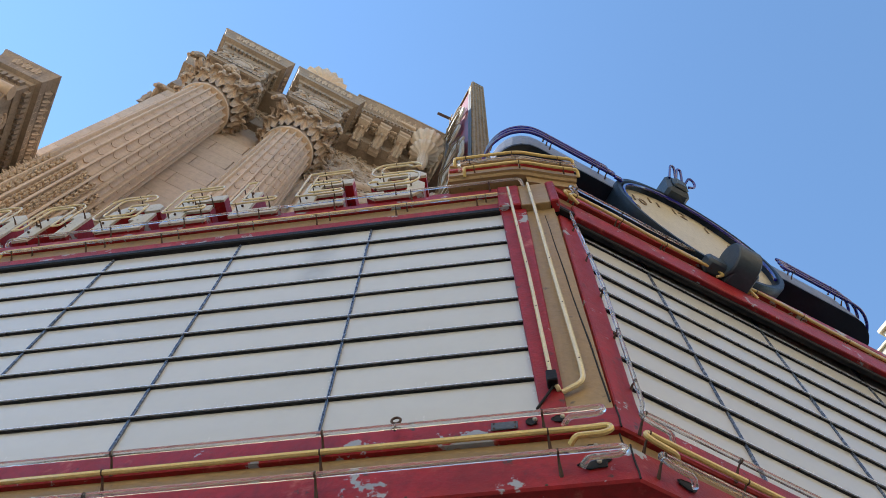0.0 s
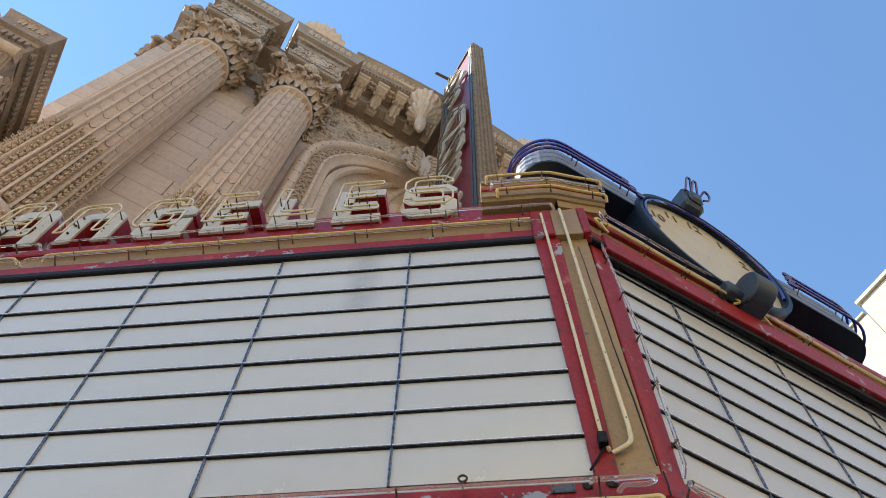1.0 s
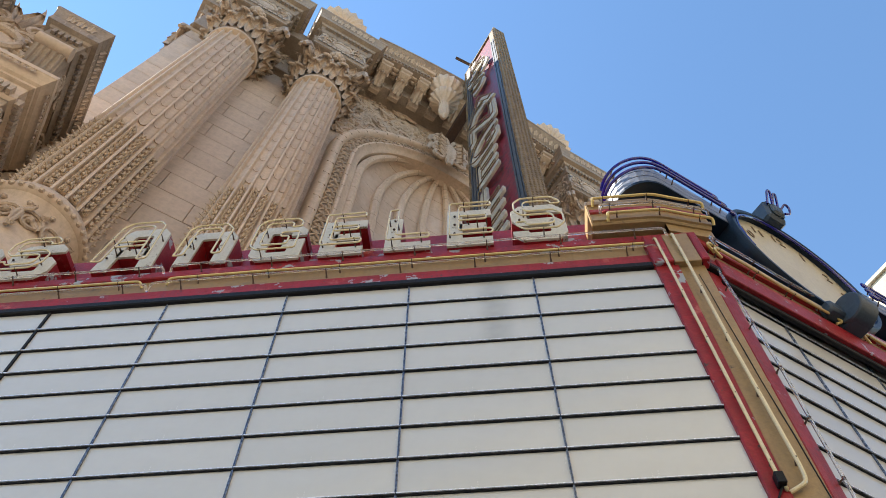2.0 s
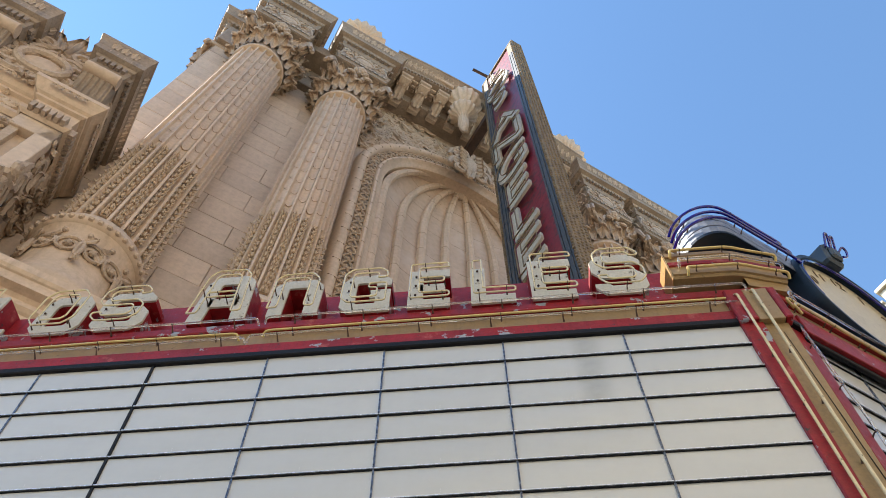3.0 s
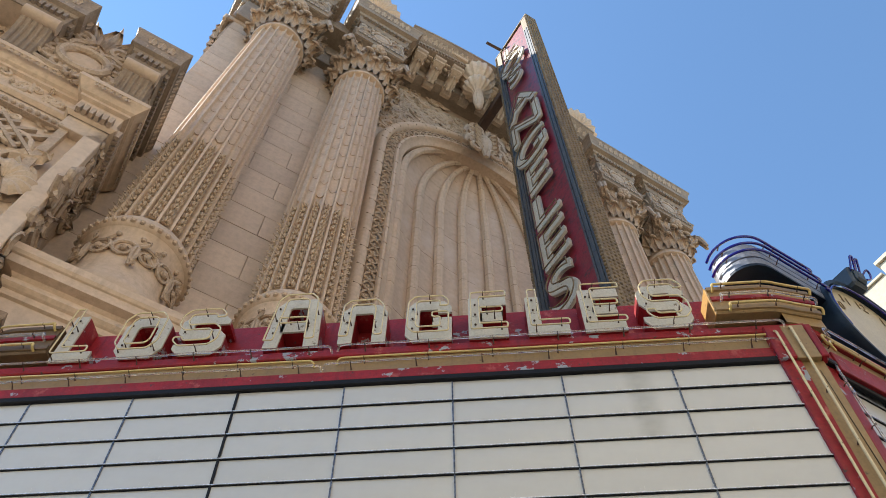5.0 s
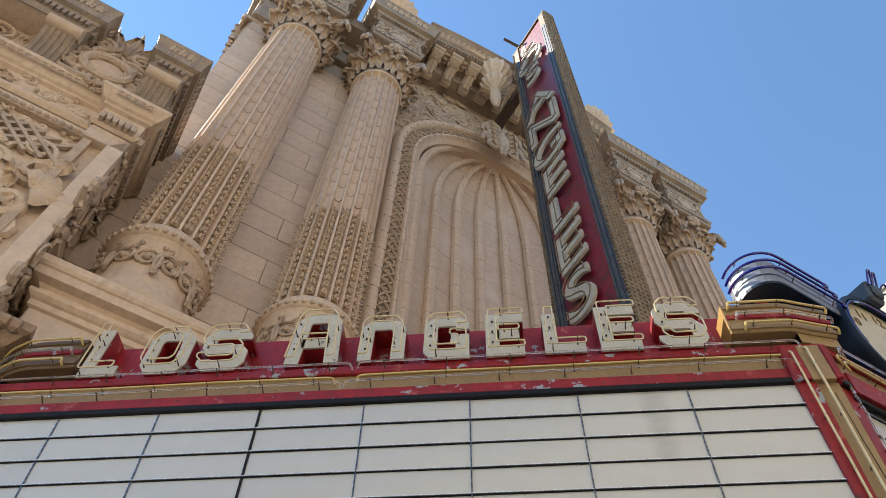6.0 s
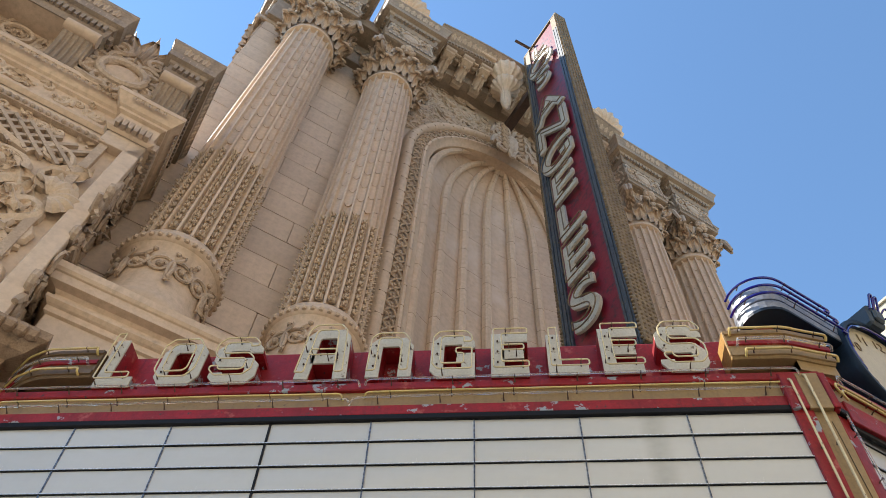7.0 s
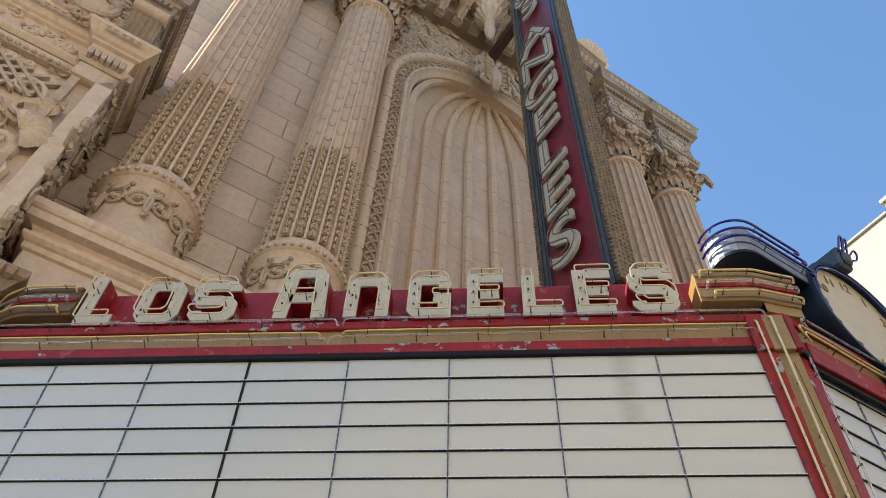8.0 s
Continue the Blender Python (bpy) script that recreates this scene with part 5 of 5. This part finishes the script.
for k in range(2):
    rows_.append([(u, 9.4, (ZS - 18 if abs(u - UC) > 4.6 else ZS + math.sqrt(max(0, 4.6 ** 2 - (u - UC) ** 2))) if k == 0 else arch_z(u) - 0.6) for u in ua])
skin(b, rows_, False)
part("ground", b, CARVED, sp)
b = bmesh.new()
relief(b, UC - 4.7, UC + 4.7, ZS + 1.2, ZS + 7.2, 9.37, 11, 520, 0.60, lambda x, z: 4.75 ** 2 < (x - UC) ** 2 + (z - ZS) ** 2 and z < arch_z(x) - 1.1, 0.10, 0.70)
part("scrollwork", b, CARVED, sp)

# ---- side pavilion ----
PX = -7.2
pav = thing("side_pavilion", M0, "lower projecting side bay of cream terracotta with a carved panel", "building bay")
part("body", boxes((-16, PX, 7.72, 12.5, 0, 18.15), bev=0.02), BLOCK, pav)
b = bmesh.new()
moulding(b, [(0, 15.75), (0.05, 15.8), (0.08, 15.84), (0.08, 15.93), (0.02, 15.96), (0.02, 16.46), (0.10, 16.50), (0.10, 16.58), (0.16, 16.62), (0.22, 16.72), (0.30, 16.84), (0.32, 16.86), (0.32, 16.98), (0, 17.02)],
         [(-16, 7.70, 0), (-8.0, 7.70, 0), (-8.0, 7.5, 0), (PX + 0.03, 7.5, 0), (PX + 0.03, 9.4, 0)])
part("string_course", b, STONE, pav)
b = bmesh.new()
along([(-16, 7.70, 16.88), (-8.0, 7.70, 16.88)], 0.17, lambda m, w: leaf(b, m @ Matrix.Translation((0, -0.30, -0.16)), w * 0.9, 0.15, 0.02, 2, 0.015, 4, 3))
along([(-8.0, 7.5, 16.88), (PX, 7.5, 16.88), (PX, 9.3, 16.88)], 0.17, lambda m, w: leaf(b, m @ Matrix.Translation((0, -0.30, -0.16)), w * 0.9, 0.15, 0.02, 2, 0.015, 4, 3))
along([(-7.95, 7.5, 16.0), (PX, 7.5, 16.0), (PX, 9.3, 16.0)], 0.13, lambda m, w: box(b, -w * 0.32, w * 0.32, -0.2, -0.04, -0.18, 0.06, m=m))
part("leaf_moulding", b, CARVED, pav)
part("pier_cap", boxes((-7.98, PX + 0.03, 7.52, 7.75, 15.3, 15.78), bev=0.015), BLOCK, pav)
part("pier", boxes((-7.5, PX + 0.03, 7.52, 7.75, 9.0, 15.78), bev=0.015), BLOCK, pav)


def console(u):
    t = part("console", bmesh.new(), STONE, pav, m=pose(u, 0, 0))
    b = bmesh.new()
    pf_ = [(7.75, 17.02), (7.42, 17.02), (7.38, 17.15), (7.32, 17.35), (7.22, 17.55), (7.08, 17.75), (6.98, 17.9), (6.98, 18.0), (7.05, 18.12), (7.75, 18.12)]
    skin(b, [[(x, y, z) for y, z in pf_] for x in (-0.33, 0.33)], True, True)
    bmesh.ops.recalc_face_normals(b, faces=b.faces)
    part("scroll_block", b, CORNICE, t)
    b = bmesh.new()
    for q in range(5):
        x = -0.25 + 0.125 * q
        tube(b, [(x, y - 0.005, z) for y, z in pf_[1:6]], 0.035, 6)
    part("reeding", b, CORNICE, t)
    b = bmesh.new()
    tube(b, [(-0.37, 7.06, 17.93), (0.37, 7.06, 17.93)], 0.17, 14)
    part("roll", b, STONE, t, smooth=True)


for u in (-7.46, -9.64, -11.9):
    console(u)
    if u < -11:
        continue
    e = thing("cornice_block", M0 @ pose(u, 0, 0), "dentilled cornice block with carved leaves above a console", "cornice", "pavilion cornice blocks")
    if u < -9:
        cornice(e, [(-6.5, 7.07), (0.33, 7.07), (0.33, 9.6)], 18.1, 1.25, 0.32, dent=0.13, step=0.22)
        part("core", boxes((-6.5, 0.32, 7.08, 12.0, 18.11, 19.33)), STONE, e)
        b = bmesh.new()
        tube(b, [(-1.1 + 0.30 * math.cos(a), 7.62, 17.6 + 0.30 * math.sin(a)) for a in [2 * math.pi * k / 20 for k in range(21)]], 0.06, 6)
        for k in range(8):
            leaf(b, Matrix.Translation((-1.1, 7.66, 17.6)) @ Matrix.Rotation(k * math.pi / 4, 4, "Y"), 0.18, 0.26, 0.06, 2, 0.03)
        part("medallion", b, CARVED, e)
        continue
    cornice(e, [(-0.33, 9.6), (-0.33, 7.07), (0.33, 7.07), (0.33, 9.6)], 18.1, 1.25, 0.32, dent=0.13, step=0.22)
    part("core", boxes((-0.32, 0.32, 7.08, 12.0, 18.11, 19.33)), STONE, e)
    b = bmesh.new()
    relief(b, -0.4, 0.4, 0, 0.35, 0, 9, 10, 0.3, None, 0.08)
    part("crest", b, CARVED, e, m=pose(0, 7.3, 19.4))
    b = bmesh.new()
    relief(b, -1.9, -0.1, 17.2, 18.0, 0, 21, 22, 0.36, None, 0.07)
    part("side_carving", b, CARVED, e, m=Matrix.Translation((0.335, 7.55, 0)) @ Matrix.Rotation(radians(90), 4, "Z") @ Matrix.Translation((2.0, 0, 0)))
b = bmesh.new()
relief(b, -0.05, 1.75, 10.5, 15.7, 0, 31, 90, 0.5, None, 0.10)
part("side_carving", b, CARVED, pav, m=Matrix.Translation((PX + 0.035, 7.6, 0)) @ Matrix.Rotation(radians(90), 4, "Z"))
# cartouche between the consoles
cart = thing("cartouche", M0 @ pose(-8.55, 7.50, 17.72), "oval carved cartouche with scrolled frame and leaf crest", "cartouche")
b = bmesh.new()
tube(b, [(0.50 * math.cos(a), -0.16, 0.46 * math.sin(a)) for a in [2 * math.pi * k / 24 for k in range(25)]], 0.10, 8)
part("oval_frame", b, CARVED, cart, smooth=True)
part("boss", blob(bmesh.new(), (0, -0.02, 0), 0.48, (1, 0.35, 0.92), 16, 10), STONE, cart, smooth=True)
part("ground", boxes((-0.75, 0.75, 0.02, 0.25, -0.7, 0.8), bev=0.1), CARVED, cart)
spm = SCROLLS
for k in range(12):
    a = 2 * math.pi * k / 12
    part("scroll", spm[k % 2], None, cart, m=Matrix.Rotation(-a, 4, "Y") @ Matrix.Translation((0.64, -0.10, 0)))
    if k % 2:
        part("carved_leaf", LEAF2, None, cart, m=Matrix.Rotation(-a, 4, "Y") @ Matrix.Translation((0.62, -0.04, 0)) @ Matrix.Rotation(radians(80), 4, "Y") @ Matrix.Diagonal((0.42, 0.9, 0.42, 1)))
for k in range(-4, 5):
    part("crest_leaf", LEAF4, None, cart, m=pose(0.13 * k, 0.02 * abs(k), 0.62, 0, 15 * k, 0) @ Matrix.Diagonal((0.46, 1.1, 2.2 - 0.27 * abs(k), 1)))
for s_ in (-1, 1):
    part("scroll", spm[0 if s_ > 0 else 1], None, cart, m=pose(0.42 * s_, -0.12, 1.0) @ Matrix.Scale(1.2, 4))

# carved field with lattice
b = bmesh.new()
for k in range(9):
    for s in (-1, 1):
        x = -10.75 + 0.30 * k
        ribbon(b, [(x - 0.45 * s, 14.1), (x + 0.45 * s, 14.95)], 0.075, 7.60 + 0.01 * s, 7.70)
part("lattice", b, CARVED, pav, "diagonal lattice panel")
b = bmesh.new()
ribbon(b, [(-12.2, 11.0), (-12.2, 15.35), (-7.85, 15.35), (-7.85, 11.0)], 0.16, 7.58, 7.72)
along([(-12.1, 7.56, 15.35), (-7.85, 7.56, 15.35)], 0.15, lambda mm, w: blob(b, mm @ Vector((0, 0, 0)), 0.055, (1, 1, 1), 6, 4))
part("panel_frame", b, CARVED, pav)
b = bmesh.new()
relief(b, -12.0, -7.95, 10.0, 13.9, 7.68, 41, 170, 0.85, None, 0.13)
relief(b, -12.0, -8.0, 14.95, 15.25, 7.68, 42, 26, 0.26, None, 0.05)
relief(b, -12.0, -8.2, 16.06, 16.38, 7.67, 43, 60, 0.30, None, 0.06)
for s in (-1, 1):
    spiral(b, pose(-8.35 if s > 0 else -11.2, 7.66, 14.4), 0.30, 1.6, 0.07, s, 18, 0.5)
for k in range(10):
    leaf(b, pose(-8.95, 7.64, 13.5) @ Matrix.Rotation(k * math.pi / 5, 4, "Y"), 0.17, 0.36, 0.08, 2, 0.04, 5, 5)
tube(b, [(-8.95 + 0.42 * math.cos(a), 7.62, 13.5 + 0.42 * math.sin(a)) for a in [2 * math.pi * k / 24 for k in range(25)]], 0.05, 6)
blob(b, (-8.95, 7.58, 13.5), 0.12, (1, 0.8, 1), 8, 5)
scallop(b, pose(-7.95, 7.62, 13.15, 0, 60, 0), 0.5, 7, 0.16)
part("carving", b, ROSETTE, pav, "deep carved leaves and scrolls")
b = bmesh.new()
relief(b, -11.5, -10.0, 17.1, 18.0, 7.70, 44, 40, 0.42, None, 0.09)
part("carving", b, CARVED, pav)
# weathered lower cornice end beside the marquee
b = bmesh.new()
moulding(b, [(0, 9.4), (0.1, 9.42), (0.12, 9.6), (0.3, 9.68), (0.42, 9.82), (0.5, 9.86), (0.5, 10.0), (0, 10.05)], [(-16, 7.7, 0), (-6.9, 7.7, 0), (-6.9, 9.0, 0)])
along([(-16, 7.25, 9.9), (-6.55, 7.25, 9.9)], 0.16, lambda mm, w: blob(b, mm @ Vector((0, 0, 0)), 0.12, (1, 1, 1), 6, 4))
thing("weathered_cornice", M0, "rough brown weathered cornice beside the marquee", "cornice", bm=b, mat=WEATHERED)
# pilaster capital at the outer edge of the wall
for yy in (10.1, 11.6):
    pc = thing("pilaster_capital", M0 @ pose(-7.45, yy, 28.1, 0, 0, -90) @ Matrix.Scale(1.1, 4), "leafy pilaster capital at the edge of the wall", "capital", "pilaster capitals")
    part("bell", boxes((-0.5, 0.5, -0.08, 0.3, 0, 1.8), bev=0.03), CARVED, pc)
    part("abacus", boxes((-0.62, 0.62, -0.35, 0.4, 1.8, 2.05), bev=0.03), CARVED, pc)
    for k in range(4):
        for dz_, dy_ in ((0.0, -0.06), (0.55, -0.1)):
            part("carved_leaf", LEAF4, None, pc, m=pose(-0.39 + 0.26 * k, dy_, dz_) @ Matrix.Diagonal((0.36, 1.3, 0.95, 1)))
    for s in (-1, 1):
        part("scroll", SCROLLS[0 if s > 0 else 1], None, pc, m=pose(0.42 * s, -0.22, 1.5) @ Matrix.Scale(1.2, 4))

# ---- blade sign ----
BX, BT, BY0, BY1, BZ0, BZ1 = 2.87, 0.52, 4.78, 7.1, 13.6, 36.2
blade = thing("blade_sign", M0, "tall vertical theatre sign, red faces in a bronze and blue-grey frame", "sign")
part("core", boxes((BX + 0.06, BX + BT - 0.06, BY0 + 0.05, BY1 - 0.05, BZ0, BZ1 - 0.05)), SIGNRED, blade)
part("edge_strip", boxes((BX - 0.02, BX + BT + 0.02, BY0 - 0.06, BY0 + 0.05, BZ0, BZ1), bev=0.02), BRONZE, blade, "dull bronze studded edge")
part("edge_strip", boxes((BX - 0.02, BX + BT + 0.02, BY1 - 0.05, BY1 + 0.06, BZ0, BZ1), bev=0.02), BRONZE, blade)
part("cap", boxes((BX - 0.02, BX + BT + 0.02, BY0 - 0.06, BY1 + 0.06, BZ1, BZ1 + 0.12), bev=0.02), BRONZE, blade)
for y0, y1 in ((BY0 + 0.05, BY0 + 0.34), (BY1 - 0.34, BY1 - 0.05)):
    b = bmesh.new()
    n = 4
    for k in range(n):
        w = (y1 - y0) / n
        box(b, BX - 0.01 - 0.02 * (k % 2), BX + 0.06, y0 + w * k, y0 + w * (k + 1) - 0.012, BZ0, BZ1 - 1.6, 0.0)
    part("frame_rib", b, STEELBLUE, blade, "blue-grey ribbed border")
    part("top_panel", boxes((BX - 0.005, BX + 0.06, y0, y1, BZ1 - 1.6, BZ1)), BRONZE, blade)
rng = random.Random(3)
for y in (BY0 - 0.06, BY1 + 0.06):
    b = bmesh.new()
    for i in range(150):
        for k in range(4):
            blob(b, (BX + 0.06 + 0.13 * k, y, BZ0 + 0.1 + (BZ1 - BZ0) * i / 151), 0.042 * rng.uniform(0.8, 1.15), (1, 0.9, 1), 6, 3)
    part("studding", b, BRONZE, blade, "rows of bare bulb sockets")
b = bmesh.new()
for i in range(170):
    for y in (BY0 + 0.0, BY1 - 0.0):
        blob(b, (BX - 0.03, y, BZ0 + 0.1 + (BZ1 - BZ0) * i / 171), 0.045 * rng.uniform(0.8, 1.2), (1, 1, 1), 6, 3)
part("studding", b, BRONZE, blade)
for z_ in (15.0, 32.2):
    part("beam", boxes((BX + 0.1, BX + 0.45, BY1, 9.4, z_, z_ + 0.52), bev=0.02), RUST, blade, "rusted steel beam to the wall")
b = bmesh.new()
tube(b, [(BX + 0.2, BY1 - 0.4, BZ1 + 0.3), (BX - 0.7, BY1 - 0.3, BZ1 + 0.5)], 0.07, 8)
part("pipe_stub", b, RUST, blade)
b = boxes((BX + 0.05, BX + BT - 0.05, BY0 + 0.1, BY1, BZ0 - 1.3, BZ0), bev=0.08)
part("foot", b, WEATHERED, blade, "rusty sign foot")


def blade_letter(ch, zc, h):
    cu = bpy.data.curves.new("glyph", "FONT")
    cu.body, cu.size, cu.extrude, cu.offset, cu.align_x = ch, h * 1.44, 0.04, 0.045, "CENTER"
    tmp = new("glyph_source", cu)
    dg = bpy.context.evaluated_depsgraph_get()
    me = bpy.data.meshes.new_from_object(tmp.evaluated_get(dg))
    bpy.data.objects.remove(tmp)
    me.materials.clear()
    me.materials.append(WHITE)
    yc = 6.05
    m = Matrix.Translation((BX - 0.10, yc, zc - h / 2)) @ Matrix.Rotation(radians(-90), 4, "Z") @ Matrix.Rotation(radians(90), 4, "X")
    ob = part("blade_letter", me, WHITE, blade, "white channel letter %s" % ch, m=m)
    cu = bpy.data.curves.new("outline", "FONT")
    cu.body, cu.size, cu.bevel_depth, cu.fill_mode, cu.align_x = ch, h * 1.44, 0.018, "NONE", "CENTER"
    tmp = new("outline_source", cu)
    dg = bpy.context.evaluated_depsgraph_get()
    me = bpy.data.meshes.new_from_object(tmp.evaluated_get(dg))
    bpy.data.objects.remove(tmp)
    me.materials.clear()
    me.materials.append(BRONZE)
    part("neon_tube", me, BRONZE, ob, m=pose(0, 0, 0.13))
    return ob


for i, ch in enumerate("LOS"):
    blade_letter(ch, 34.2 - 1.62 * i, 1.36)
for i, ch in enumerate("ANGELES"):
    blade_letter(ch, 28.0 - 1.965 * i, 1.58)

for o in list(bpy.data.objects):
    if o.name.split(".")[0] in ("studding", "carving", "scrollwork", "side_carving", "carved_band", "crest", "base_scrollwork", "leaf_moulding", "rib_joint", "bead_joint", "plate_joint"):
        tagged(o, kind="stuff")

# ---- ashlar blocks, last ----
def ashlar(x0, x1, z0, z1, y, parent, bw=1.35, bh=0.62, seed=1):
    rng = random.Random(seed)
    cache = {}
    nz = int(round((z1 - z0) / bh))
    h = (z1 - z0) / nz
    for j in range(nz):
        x = x0 - (bw * 0.5 if j % 2 else 0.0) * 1.0
        while x < x1 - 0.05:
            a, c = max(x, x0), min(x + bw, x1)
            x += bw
            if c - a < 0.12:
                continue
            w = round(c - a, 2)
            if w not in cache:
                g = 0.009
                bb = boxes((-w / 2 + g, w / 2 - g, 0, 0.06, -h / 2 + g, h / 2 - g), bev=0.008)
                cache[w] = mesh_of(bb, BLOCK, False, "stone_block")
            part("stone_block", cache[w], BLOCK, parent, m=pose((a + c) / 2, y + rng.uniform(-0.006, 0.006), z0 + h * (j + 0.5)))


ashlar(-7.45, -1.2, 12.1, 30.3, WALL_Y - 0.03, main, 1.9, 0.957)
ashlar(10.0, 13.9, 14.0, 30.3, WALL_Y - 0.03, main, 1.9, 0.957, 2)
